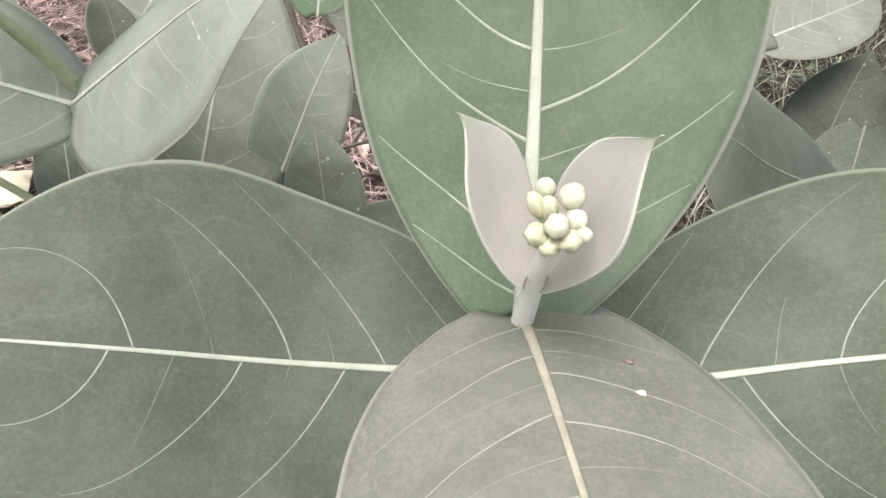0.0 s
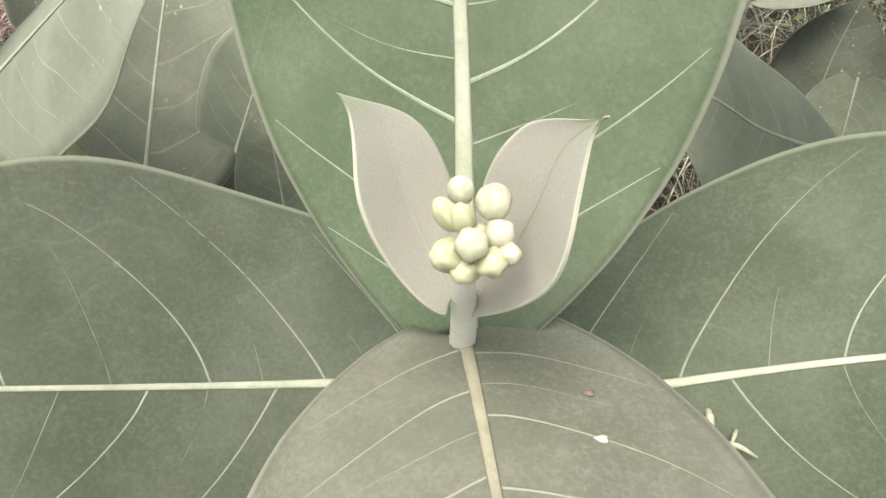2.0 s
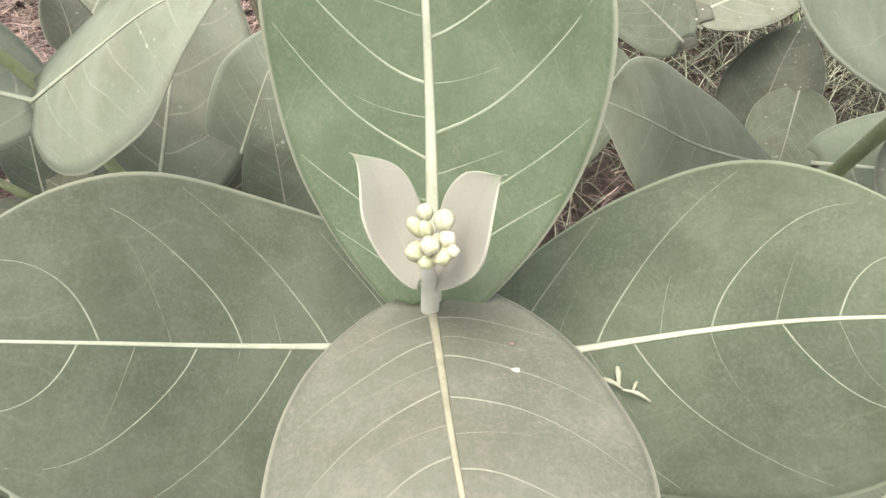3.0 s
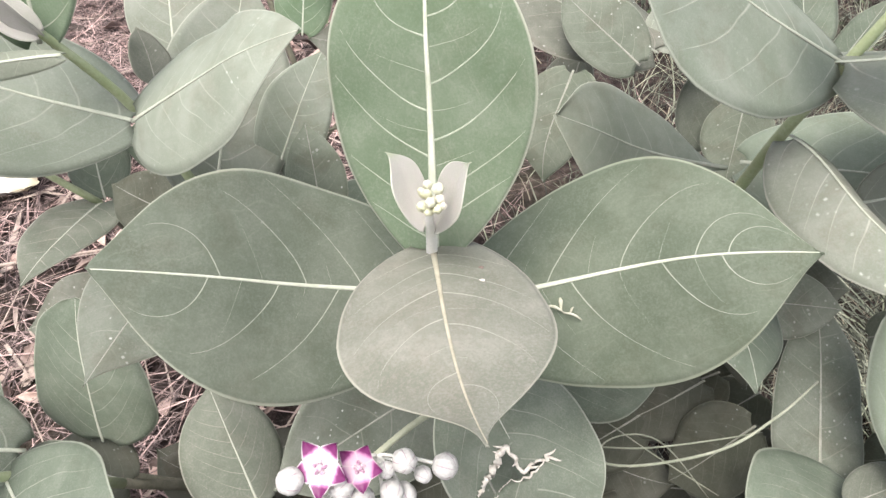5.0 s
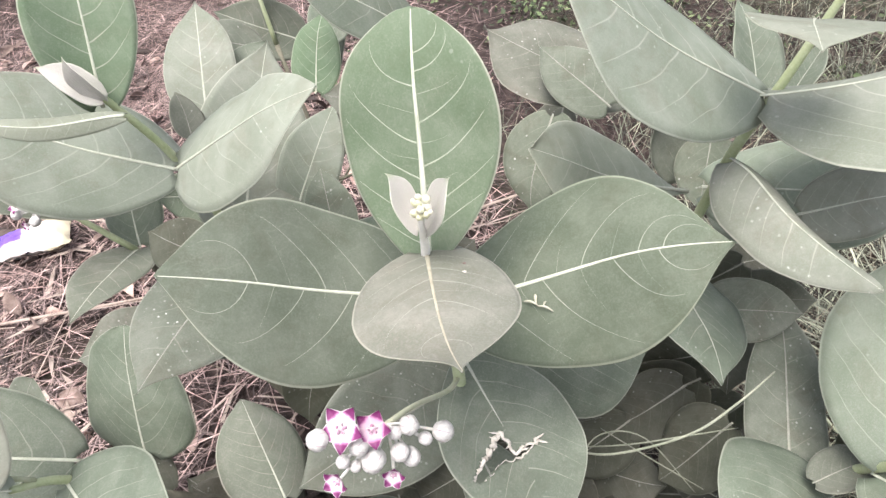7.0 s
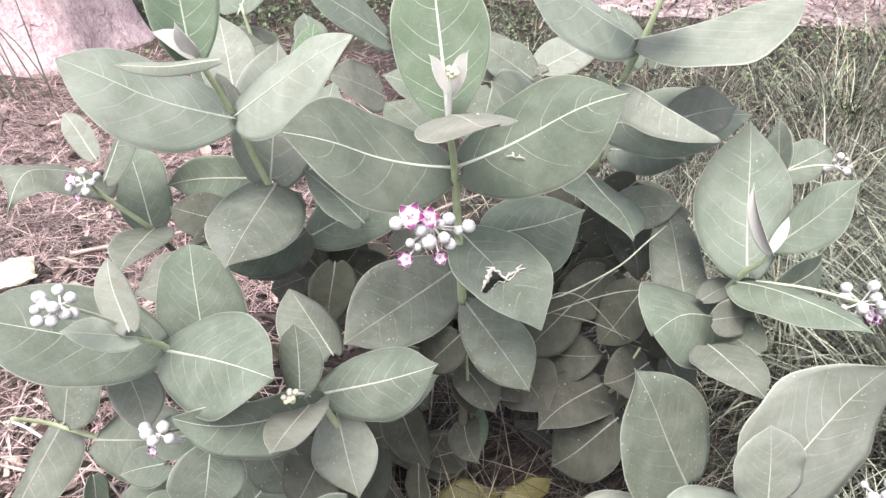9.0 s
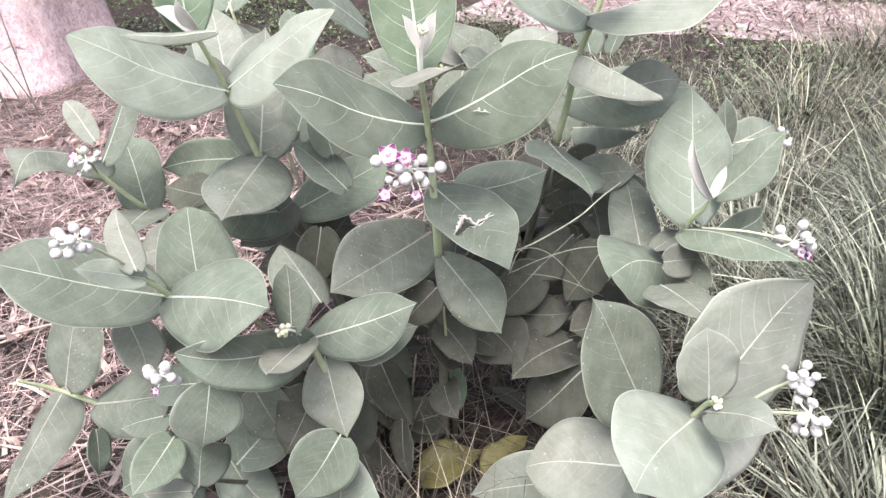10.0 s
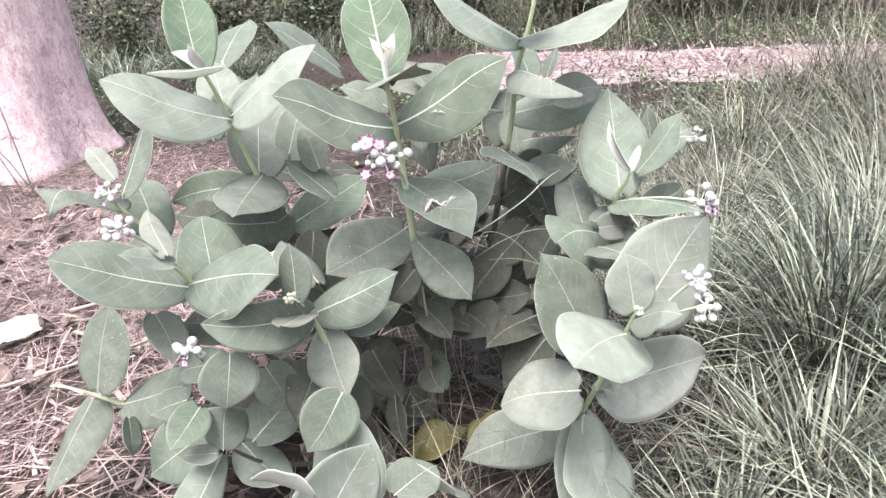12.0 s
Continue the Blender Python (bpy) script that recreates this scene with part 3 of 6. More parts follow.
def flower_cluster(shoot, hub, root, buds, flowers=(), label="cluster of round white flower buds", seed=1, bud_size=0.0062, green=False, spread=0.03):
    """An umbel: a stalk from root to hub, thin stalks, round buds and open flowers. buds: a number; flowers: (offset, size, openness)."""
    rng = random.Random(seed)
    h, r = Vector(hub), Vector(root)
    mid = (h + r) / 2 + Vector((0, 0, 0.006))
    v, f = tube([r, mid, h], [0.0026, 0.0022, 0.0022], 8, 4)
    umbel = part("umbel", mesh_of("umbel", v, f, PEDUNCLE if not green else STALK), shoot, label)
    balls = GREEN_BALLS if green else BALLS
    spots = []
    tries = 0
    while len(spots) < buds and tries < 900:
        tries += 1
        d = Vector((rng.gauss(0, 1), rng.gauss(-0.5, 1), rng.gauss(0.35, 0.9))).normalized()
        p = d * spread * rng.uniform(0.5, 1.0)
        if all((p - q).length > bud_size * 1.6 for q in spots) and all((p - Vector(o)).length > bud_size * 2.2 for o, _, _ in flowers):
            spots.append(p)
    for p in spots:
        s = bud_size * rng.choice((0.6, 0.85, 1.0, 1.05, 1.1))
        part("bud", rng.choice(balls), umbel, "", turned(h + p, p + Vector((0, -0.3, 0.3)) * spread, s, rng.uniform(0, 6)))
        v, f = tube([h, h + p * 0.55 - Vector((0, 0, 0.002)), h + p], [0.0011, 0.001, 0.0012], 6, 3)
        part("bud_stalk", mesh_of("bud_stalk", v, f, STALK), umbel)
    for offset, size, openness in flowers:
        p = Vector(offset)
        m = turned(h + p, p + Vector((0, -0.6, 0.9)) * spread, 1.0, rng.uniform(0, 6))
        part("flower", flower_mesh(size, openness), umbel, "purple-tipped white flower", m)
        part("flower_crown", crown_mesh(size), umbel, "", m @ Matrix.Translation((0, 0, 0.001)))
        v, f = tube([h, h + p * 0.5 - Vector((0, 0, 0.002)), h + p * 0.98], [0.0012, 0.0011, 0.0013], 6, 3)
        part("flower_stalk", mesh_of("flower_stalk", v, f, STALK), umbel)
    return umbel


def big_umbel(shoot):
    """The large umbel under the tallest shoot: two open flowers, two half open, round white buds."""
    hub = Vector((0.068, 0.144, 0.8475))
    v, f = tube([(0.11, 0.282, 0.742), (0.104, 0.240, 0.772), (0.084, 0.178, 0.828), hub], [0.003, 0.0026, 0.0024, 0.0024], 8, 5)
    umbel = part("umbel", mesh_of("umbel", v, f, PEDUNCLE), shoot, "umbel of white buds and purple-tipped flowers")

    def stalk(name, p):
        a, b = tube([hub, (hub + p) / 2 + Vector((0, 0.004, -0.004)), p], [0.0013, 0.0012, 0.0014], 6, 3)
        part(name, mesh_of(name, a, b, STALK), umbel)

    for k, (x, y, z, r) in enumerate(((0.0342, 0.0947, 0.8822, 0.0085), (0.0614, 0.1020, 0.8671, 0.0082), (0.0705, 0.1015, 0.8509, 0.0100), (0.0857, 0.1159, 0.8657, 0.0057), (0.0961, 0.1213, 0.8686, 0.0082), (0.107, 0.1232, 0.8506, 0.0057),
                                      (0.1203, 0.1296, 0.8518, 0.0089), (0.089, 0.1105, 0.8494, 0.0079), (0.0959, 0.1156, 0.8372, 0.0078), (0.0486, 0.0964, 0.854, 0.0057), (0.057, 0.0989, 0.8459, 0.0051))):
        p = Vector((x - 0.008, y + 0.013, z - 0.0075))
        stalk("bud_stalk", p)
        part("bud", BALLS[k % 3], umbel, "", turned(p, (p - hub) + Vector((0, -0.02, 0.02)), r, k))
    for k, (x, y, z, r, wide) in enumerate(((0.0509, 0.1031, 0.8857, 0.0175, 1.0), (0.0715, 0.1102, 0.8770, 0.0150, 0.8), (0.0433, 0.0908, 0.8365, 0.0125, 0.5), (0.0826, 0.1071, 0.8247, 0.0115, 0.3))):
        p = Vector((x - 0.008, y + 0.013, z - 0.0075))
        stalk("flower_stalk", p)
        m = turned(p, (p - hub) + Vector((0, -0.05, 0.06)), 1.0, k * 1.3)
        part("flower", flower_mesh(r, wide, PETAL_AGED if k == 1 else PETAL), umbel, "ageing mauve flower" if k == 1 else "purple-tipped white flower", m)
        part("flower_crown", crown_mesh(r), umbel, "", m @ Matrix.Translation((0, 0, 0.001)))


# ---- the ground ----
def ground_height(x, y):
    return 0.03 * noise.noise(Vector((x * 0.7, y * 0.7, 3.1))) + 0.012 * noise.noise(Vector((x * 3.1, y * 3.1, 7.7))) - 0.01


def build_ground():
    rings = [-60, -30, -15, -9] + [-6 + 0.1 * k for k in range(121)] + [9, 15, 30, 60]
    xs, ys = rings, [v + 2.5 for v in rings]
    verts = [(x, y, ground_height(x, y)) for y in ys for x in xs]
    n = len(xs)
    faces = [(j * n + i, j * n + i + 1, (j + 1) * n + i + 1, (j + 1) * n + i) for j in range(len(ys) - 1) for i in range(n - 1)]
    tagged(new("ground", mesh_of("ground", verts, faces, SOIL)), "pinkish-brown soil strewn with dry straw and leaf litter", "ground", kind="structure")


def build_path():
    """A strip of bare pale earth, running obliquely behind the shrub."""
    along, across = Vector((0.81, -0.59, 0)), Vector((0.59, 0.81, 0))
    verts, n = [], 220
    for i in range(n + 1):
        s = -2.6 + 12 * i / n
        lo = 4.5 + 0.3 * noise.noise(Vector((s * 0.9, 1.3, 0))) + 0.14 * noise.noise(Vector((s * 3.3, 5.1, 0))) + 0.05 * noise.noise(Vector((s * 9, 3.1, 0)))
        hi = 6.35 + 0.3 * noise.noise(Vector((s * 0.8, 9.2, 0))) + 0.14 * noise.noise(Vector((s * 3.3, 2.2, 0)))
        for k in range(9):
            p = along * s + across * (lo + (hi - lo) * k / 8)
            edge = -0.01 if k in (0, 8) else 0.014
            verts.append((p.x, p.y, ground_height(p.x, p.y) + edge))
    faces = [(i * 9 + k, (i + 1) * 9 + k, (i + 1) * 9 + k + 1, i * 9 + k + 1) for i in range(n) for k in range(8)]
    tagged(new("dirt_path", mesh_of("dirt_path", verts, faces, PATH_EARTH)), "trodden strip of bare pinkish earth", "path", kind="structure")


def blades_mesh(name, material, items, segs=5):
    """Many thin curved blades in one mesh. items: foot, heading, length, width, lean (0 upright to 1.6 lying), droop."""
    verts, faces = [], []
    for foot, heading, length, width, lean, droop in items:
        p = Vector(foot)
        h = Vector((math.cos(heading), math.sin(heading), 0))
        side = Vector((-h.y, h.x, 0))
        a = lean
        o = len(verts)
        for i in range(segs + 1):
            s = i / segs
            w = width * (1 - s ** 2.2) * 0.5 + 0.0002
            verts.append(p + side * w)
            verts.append(p - side * w)
            a += droop / segs
            p = p + (h * math.sin(a) + Vector((0, 0, 1)) * math.cos(a)) * (length / segs)
            if p.z < 0.004:
                p.z = 0.004 + 0.004 * s
        for i in range(segs):
            q = o + 2 * i
            faces.append((q, q + 1, q + 3, q + 2))
    return mesh_of(name, verts, faces, material)


build_ground()
build_path()


GASH = [(0.62, -0.30), (0.54, -0.20), (0.475, -0.09), (0.45, -0.05), (0.52, -0.035), (0.585, -0.03), (0.57, 0.05), (0.575, 0.11), (0.592, 0.10), (0.594, 0.045), (0.614, -0.03), (0.60, -0.10), (0.625, -0.2), (0.655, -0.28)]


def eaten_hole(s, y):
    """Whether a spot of the blade lies in the torn gash that crosses its midrib."""
    inside = False
    for (a, b), (c, d) in zip(GASH, GASH[1:] + GASH[:1]):
        if (b > y) != (d > y) and s < (c - a) * (y - b) / (d - b) + a:
            inside = not inside
    return inside


def torn_rim(blade_object, length, arch):
    """The pale dried rim along the gash."""
    rng = random.Random(41)
    thick = (0.0012, 0.0030, 0.0028, 0.0020, 0.0012, 0.0014, 0.0010, 0.0012, 0.0005, 0.0006, 0.0009, 0.0003, 0.0004, 0.0006, 0.0012)
    ring = GASH + GASH[:1]
    pts, radii = [], []
    for k in range(len(ring) - 1):
        for t in (0.0, 0.25, 0.5, 0.75):
            s = ring[k][0] * (1 - t) + ring[k + 1][0] * t + rng.gauss(0, 0.005)
            y = ring[k][1] * (1 - t) + ring[k + 1][1] * t + rng.gauss(0, 0.005)
            pts.append((s * length, y * length, arch * length * 4 * s * (1 - s) + rng.uniform(0.0, 0.0045)))
            radii.append((thick[k] * (1 - t) + thick[k + 1] * t) * rng.uniform(0.8, 1.4))
    v, f = tube(pts, radii, 6, 2)
    part("torn_rim", mesh_of("torn_rim", v, f, EATEN), blade_object, "pale dried torn rim")
    for k in (3, 7, 9, 12, 16, 21, 27, 29):
        p = Vector(pts[k])
        q = p + Vector((rng.gauss(0, 0.006), rng.gauss(0, 0.005), rng.uniform(0.002, 0.008)))
        v, f = tube([p, p.lerp(q, 0.6) + Vector((0.001, 0, 0.001)), q], [0.0014, 0.0010, 0.0003], 5, 2)
        part("shred", mesh_of("shred", v, f, EATEN), blade_object, "dry ragged shred")


def spot_on(blade_object, target):
    """The place on a blade's upper face nearest to a target."""
    m = blade_object.matrix_basis
    vs = blade_object.data.vertices
    n = len(vs) // 2
    t = Vector(target)
    return min((m @ vs[i].co for i in range(n)), key=lambda p: (p - t).length)


def bud_knot(shoot):
    """The knot of young green buds at the top of the tallest shoot."""
    v, f = tube([(0.0966, 0.2235, 0.953), (0.0975, 0.2165, 0.970), (0.0985, 0.206, 0.990), (0.099, 0.1985, 1.0025), (0.1003, 0.195, 1.0135)], [0.0037, 0.0034, 0.0027, 0.0021, 0.0016], 10, 4)
    knot = part("bud_knot", mesh_of("bud_knot", v, f, STALK), shoot, "tight knot of cream-green young buds")
    heart = Vector((0.1012, 0.198, 1.0105))
    for x, y, z, r, tall, kind in ((0.1009, 0.2057, 1.0122, 0.0026, 1.0, 1), (0.1070, 0.2012, 1.0137, 0.0034, 1.05, 0), (0.0991, 0.1998, 1.0114, 0.0025, 1.35, 2), (0.1020, 0.1985, 1.0118, 0.0024, 1.3, 2),
                                   (0.1039, 0.1930, 1.0111, 0.0032, 1.0, 0), (0.1083, 0.1972, 1.0099, 0.0029, 1.0, 1), (0.1003, 0.1945, 1.0068, 0.0034, 1.35, 2), (0.1029, 0.1940, 1.0046, 0.0031, 1.25, 2),
                                   (0.1070, 0.1938, 1.0066, 0.0032, 1.2, 2), (0.1100, 0.1945, 1.0080, 0.0022, 1.2, 1), (0.1045, 0.1990, 1.0070, 0.0030, 1.0, 1)):
        p = Vector((x - 0.003, y - 0.002, z + 0.0085))
        part("bud", GREEN_BALLS[kind], knot, "", turned(p, p - heart, r, x * 9000) @ Matrix.Diagonal((1, 1, tall, 1)))


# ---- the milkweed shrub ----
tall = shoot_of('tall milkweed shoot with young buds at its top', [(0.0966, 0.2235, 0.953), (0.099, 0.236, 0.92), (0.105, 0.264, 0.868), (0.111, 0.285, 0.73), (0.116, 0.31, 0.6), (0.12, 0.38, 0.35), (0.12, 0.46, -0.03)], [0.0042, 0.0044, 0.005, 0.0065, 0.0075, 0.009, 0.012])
leaf(tall, (0.0969, 0.2296, 0.9518), (0.0844, 0.2800, 1.1220), (-0.1333, -0.9530, 0.2722), 0.0679, 0.032, LEAF_TOP, waist=0.491, full=0.478, fine=True, arch=-0.040, rib=0.0037, label='upright fresh green leaf behind the flower buds', tip_drop=0.753, sway=-0.004, veins=((0.02, 0.121, 0.312, 0.467, 0.697), (0.086, 0.184, 0.364, 0.555, 0.756, 0.83), 0.09, 0.18, VEIN))
ledge = leaf(tall, (0.0965, 0.2264, 0.9533), (0.1406, 0.0612, 0.9851), (-0.1084, 0.1599, 0.9812), 0.0624, -0.199, LEAF_FRESH, waist=0.245, fine=True, rib=0.0021, arch=0.061, tip_drop=-0.780, sway=-0.024, full=1.633, rib_material=RIB_TAN, veins=((0.06, 0.211, 0.327, 0.491, 0.739), (0.044, 0.155, 0.309, 0.463, 0.686), 0.045, 0.165, VEIN_FAINT))
leaf(tall, (0.0996, 0.2811, 0.8569), (-0.0762, 0.1685, 0.9856), (0.6868, -0.3345, 0.6453), 0.0879, -0.049, LEAF_DEEP, full=0.732, fine=True, rib=0.0023, arch=-0.101, tip_drop=0.873, sway=0.002, waist=0.383, veins=((0.13, 0.334, 0.524, 0.72), (0.09, 0.261, 0.434, 0.687), 0.11, 0.20, VEIN_DULL))
perch = leaf(tall, (0.1151, 0.2629, 0.8683), (0.3060, 0.2123, 0.9881), (-0.5453, -0.5395, 0.6416), 0.0855, -0.298, LEAF_DEEP, full=0.886, fine=True, rib=0.0023, arch=-0.100, tip_drop=0.809, sway=0.040, waist=0.254, veins=((0.065, 0.254, 0.481, 0.695, 0.784), (0.13, 0.325, 0.606, 0.766), 0.10, 0.21, VEIN_DULL))
leaf(tall, (0.1162, 0.3074, 0.7355), (0.2164, 0.1549, 0.7000), (0.0931, -0.1676, 0.9815), 0.0813, 0.161, LEAF, hole=eaten_hole, full=0.745, sway=-0.010, tip_drop=1.524, label='old leaf with a hole eaten along its midrib', arch=-0.019, waist=0.515)
leaf(tall, (0.1602, 0.3487, 0.7029), (0.3195, 0.3599, 0.7345), (-0.1234, -0.5600, 0.8192), 0.0764, -0.480, LEAF, arch=-0.049, tip_drop=0.229, sway=-0.028, waist=0.147, full=1.067)
leaf(tall, (0.1056, 0.4078, 0.5953), (-0.0720, 0.2334, 0.5971), (0.3886, -0.3867, 0.8363), 0.0803, 0.275, LEAF_DUSTY, arch=-0.038, tip_drop=0.046, sway=-0.006, waist=0.314, full=0.867)
leaf(tall, (0.1229, 0.2962, 0.6065), (0.2094, 0.1975, 0.5054), (-0.2472, -0.7905, 0.5603), 0.0596, -0.057, LEAF_DUSTY, arch=0.036, tip_drop=-0.020, sway=0.019, waist=0.539, full=0.997)
leaf(tall, (0.0962, 0.2039, 0.9915), (0.0818, 0.2147, 1.0361), (0.7387, -0.5608, 0.3741), 0.0122, 0.144, BRACT, rib=0.0006, arch=-0.066, fine=True, full=1.006, sway=0.012, tip_drop=0.366, hook=1.86, label='pale felted young leaf', waist=0.318)
leaf(tall, (0.1001, 0.2085, 0.9857), (0.1148, 0.2043, 1.0422), (-0.8675, -0.4590, 0.1916), 0.0173, 0.164, BRACT, rib=0.0006, arch=-0.042, fine=True, full=1.230, sway=-0.042, tip_drop=0.272, hook=-1.70, label='pale felted young leaf', waist=0.651)
leaf(tall, (0.077, 0.370, 0.867), (0.014, 0.440, 0.903), (0.004, -0.454, 0.891), 0.035, 0.12, LEAF_DUSTY)
bud_knot(tall)
big_umbel(tall)

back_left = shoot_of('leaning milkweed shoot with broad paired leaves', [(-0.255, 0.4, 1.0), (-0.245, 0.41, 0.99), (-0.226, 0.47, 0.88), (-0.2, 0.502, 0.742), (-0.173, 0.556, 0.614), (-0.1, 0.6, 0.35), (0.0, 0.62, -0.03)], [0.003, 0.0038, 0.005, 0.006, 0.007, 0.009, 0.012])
leaf(back_left, (-0.2534, 0.4171, 0.9821), (-0.2660, 0.4824, 1.1573), (0.4123, -0.8437, 0.3438), 0.0551, 0.355, LEAF_YOUNG, arch=0.009, tip_drop=0.201, sway=0.001, waist=0.318, full=0.954)
leaf(back_left, (-0.2024, 0.3622, 0.9969), (-0.3247, 0.3261, 1.0189), (0.3022, -0.5471, 0.7806), 0.0121, -0.562, LEAF_GREY, arch=-0.006, tip_drop=0.867, sway=0.108, waist=0.118, full=0.599)
leaf(back_left, (-0.2257, 0.4548, 0.8795), (-0.4169, 0.4022, 1.0185), (0.6043, -0.4370, 0.6662), 0.0879, -0.243, LEAF_PALE, arch=-0.074, tip_drop=0.910, sway=0.054, waist=0.351, full=0.730)
leaf(back_left, (-0.2116, 0.4415, 0.8899), (-0.0290, 0.3818, 1.0216), (-0.6136, -0.4579, 0.6433), 0.0576, -0.291, LEAF_HOARY, arch=0.002, tip_drop=0.385, sway=-0.004, waist=-0.326, full=0.682)
leaf(back_left, (-0.1867, 0.4996, 0.7367), (-0.2213, 0.2436, 0.7420), (0.2754, -0.0174, 0.9612), 0.0685, -0.224, LEAF_DUSTY, arch=-0.001, tip_drop=0.116, sway=-0.010, waist=-0.134, full=1.093)
leaf(back_left, (-0.197, 0.515, 0.739), (-0.173, 0.692, 0.936), (0.458, -0.689, 0.561), 0.077, 0.09, LEAF_PALE)
leaf(back_left, (-0.254, 0.674, 0.668), (-0.466, 0.754, 0.624), (-0.392, -0.872, 0.294), 0.048, 0.14)
leaf(back_left, (-0.1525, 0.5877, 0.5805), (0.0460, 0.6426, 0.6521), (-0.2189, -0.3799, 0.8988), 0.0890, -0.088, LEAF, arch=-0.002, tip_drop=-0.176, sway=0.017, waist=0.263, full=0.785)
leaf(back_left, (-0.1541, 0.5219, 0.6105), (-0.3114, 0.3930, 0.6913), (0.6878, -0.5259, 0.5004), 0.0605, 0.120, LEAF, arch=0.039, tip_drop=-0.076, sway=0.059, waist=0.340, full=0.946)
leaf(back_left, (-0.243, 0.405, 0.992), (-0.290, 0.392, 1.032), (0.300, -0.600, 0.700), 0.015, 0.30, BRACT, rib=0.0006)
leaf(back_left, (-0.241, 0.403, 0.992), (-0.255, 0.385, 1.042), (-0.200, -0.700, 0.650), 0.011, 0.30, BRACT, rib=0.0006)
leaf(back_left, (-0.246, 0.551, 0.865), (-0.2705, 0.5870, 0.9085), (0.708, -0.294, 0.642), 0.0230, 0.13, LEAF_DUSTY)
leaf(back_left, (-0.152, 0.505, 0.636), (-0.256, 0.457, 0.571), (0.223, -0.918, 0.327), 0.047, 0.15, LEAF_DUSTY)
leaf(back_left, (-0.097, 0.444, 0.605), (-0.118, 0.392, 0.503), (0.528, -0.796, 0.296), 0.045, 0.14, LEAF_SHADE)
leaf(back_left, (-0.041, 0.456, 0.679), (-0.136, 0.494, 0.764), (0.519, -0.388, 0.761), 0.045, 0.09)

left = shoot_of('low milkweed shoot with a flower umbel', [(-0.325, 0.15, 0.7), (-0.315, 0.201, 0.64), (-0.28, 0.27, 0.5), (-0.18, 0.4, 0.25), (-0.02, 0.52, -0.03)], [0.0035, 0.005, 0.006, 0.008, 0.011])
leaf(left, (-0.3399, 0.2411, 0.6137), (-0.5214, 0.1651, 0.7478), (0.6451, -0.3022, 0.7018), 0.0853, 0.034, LEAF, arch=-0.030, tip_drop=0.386, sway=0.023, waist=0.332, full=0.540)
leaf(left, (-0.3151, 0.1977, 0.6378), (-0.1409, 0.0696, 0.6897), (-0.5004, -0.3621, 0.7864), 0.0802, -0.291, LEAF, arch=0.029, tip_drop=0.170, sway=0.014, waist=0.280, full=0.813)
leaf(left, (-0.3015, 0.2981, 0.5486), (-0.3099, 0.3630, 0.7103), (-0.1270, -0.9229, 0.3635), 0.0724, -0.083, LEAF, arch=0.026, tip_drop=0.344, sway=-0.016, waist=-0.157, full=0.502)
leaf(left, (-0.3242, 0.1375, 0.7259), (-0.3590, 0.2159, 0.7898), (0.3224, -0.5073, 0.7992), 0.0239, -0.311, LEAF_GREY, arch=-0.002, tip_drop=0.245, sway=0.046, waist=0.091, full=0.835)
leaf(left, (-0.3210, 0.1480, 0.7040), (-0.3950, 0.1150, 0.7480), (0.330, -0.420, 0.850), 0.0240, 0.08, LEAF_HOARY, arch=0.020, tip_drop=0.000, sway=0.000, waist=0.000, full=0.900)
leaf(left, (-0.416, 0.262, 0.556), (-0.383, 0.194, 0.478), (0.450, -0.500, 0.740), 0.039, 0.13, LEAF_PALE)
flower_cluster(left, (-0.3695, 0.098, 0.80), (-0.32, 0.175, 0.68), 10, (), 'umbel of round white buds', 7, 0.0072, spread=0.03)

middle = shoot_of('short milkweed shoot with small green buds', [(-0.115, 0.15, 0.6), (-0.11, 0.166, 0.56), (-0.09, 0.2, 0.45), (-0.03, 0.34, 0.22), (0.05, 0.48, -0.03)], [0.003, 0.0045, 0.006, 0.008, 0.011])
leaf(middle, (-0.1263, 0.1333, 0.5940), (-0.1188, 0.1516, 0.7069), (-0.2486, -0.9533, 0.1712), 0.0357, -0.242, LEAF, arch=-0.020, tip_drop=-0.022, sway=-0.010, waist=0.374, full=0.837)
leaf(middle, (-0.1109, 0.1998, 0.5301), (0.0657, 0.1499, 0.6189), (-0.4901, -0.5853, 0.6459), 0.0604, -0.469, LEAF, arch=-0.006, tip_drop=0.132, sway=-0.020, waist=0.401, full=0.980)
leaf(middle, (-0.1092, 0.1557, 0.5560), (-0.2861, 0.0875, 0.6022), (0.3789, -0.9208, 0.0926), 0.0509, 0.353, LEAF, arch=0.091, tip_drop=0.516, sway=0.018, waist=-0.010, full=0.633)
leaf(middle, (-0.1105, 0.1767, 0.5524), (-0.1453, 0.0100, 0.6143), (0.1975, 0.3051, 0.9316), 0.0352, 0.051, LEAF_GREY, arch=-0.018, tip_drop=-0.227, sway=-0.035, waist=0.239, full=0.901)
leaf(middle, (-0.0917, 0.1993, 0.4865), (-0.0648, 0.1303, 0.3644), (-0.1761, -0.8730, 0.4549), 0.0572, 0.167, LEAF_GREY, arch=-0.018, tip_drop=-0.135, sway=-0.026, waist=0.254, full=1.281)
leaf(middle, (-0.0890, 0.2266, 0.5856), (-0.1529, 0.3120, 0.6514), (0.5149, -0.2474, 0.8208), 0.0526, -0.369, LEAF, arch=0.013, tip_drop=0.139, sway=0.010, waist=0.062, full=0.711)
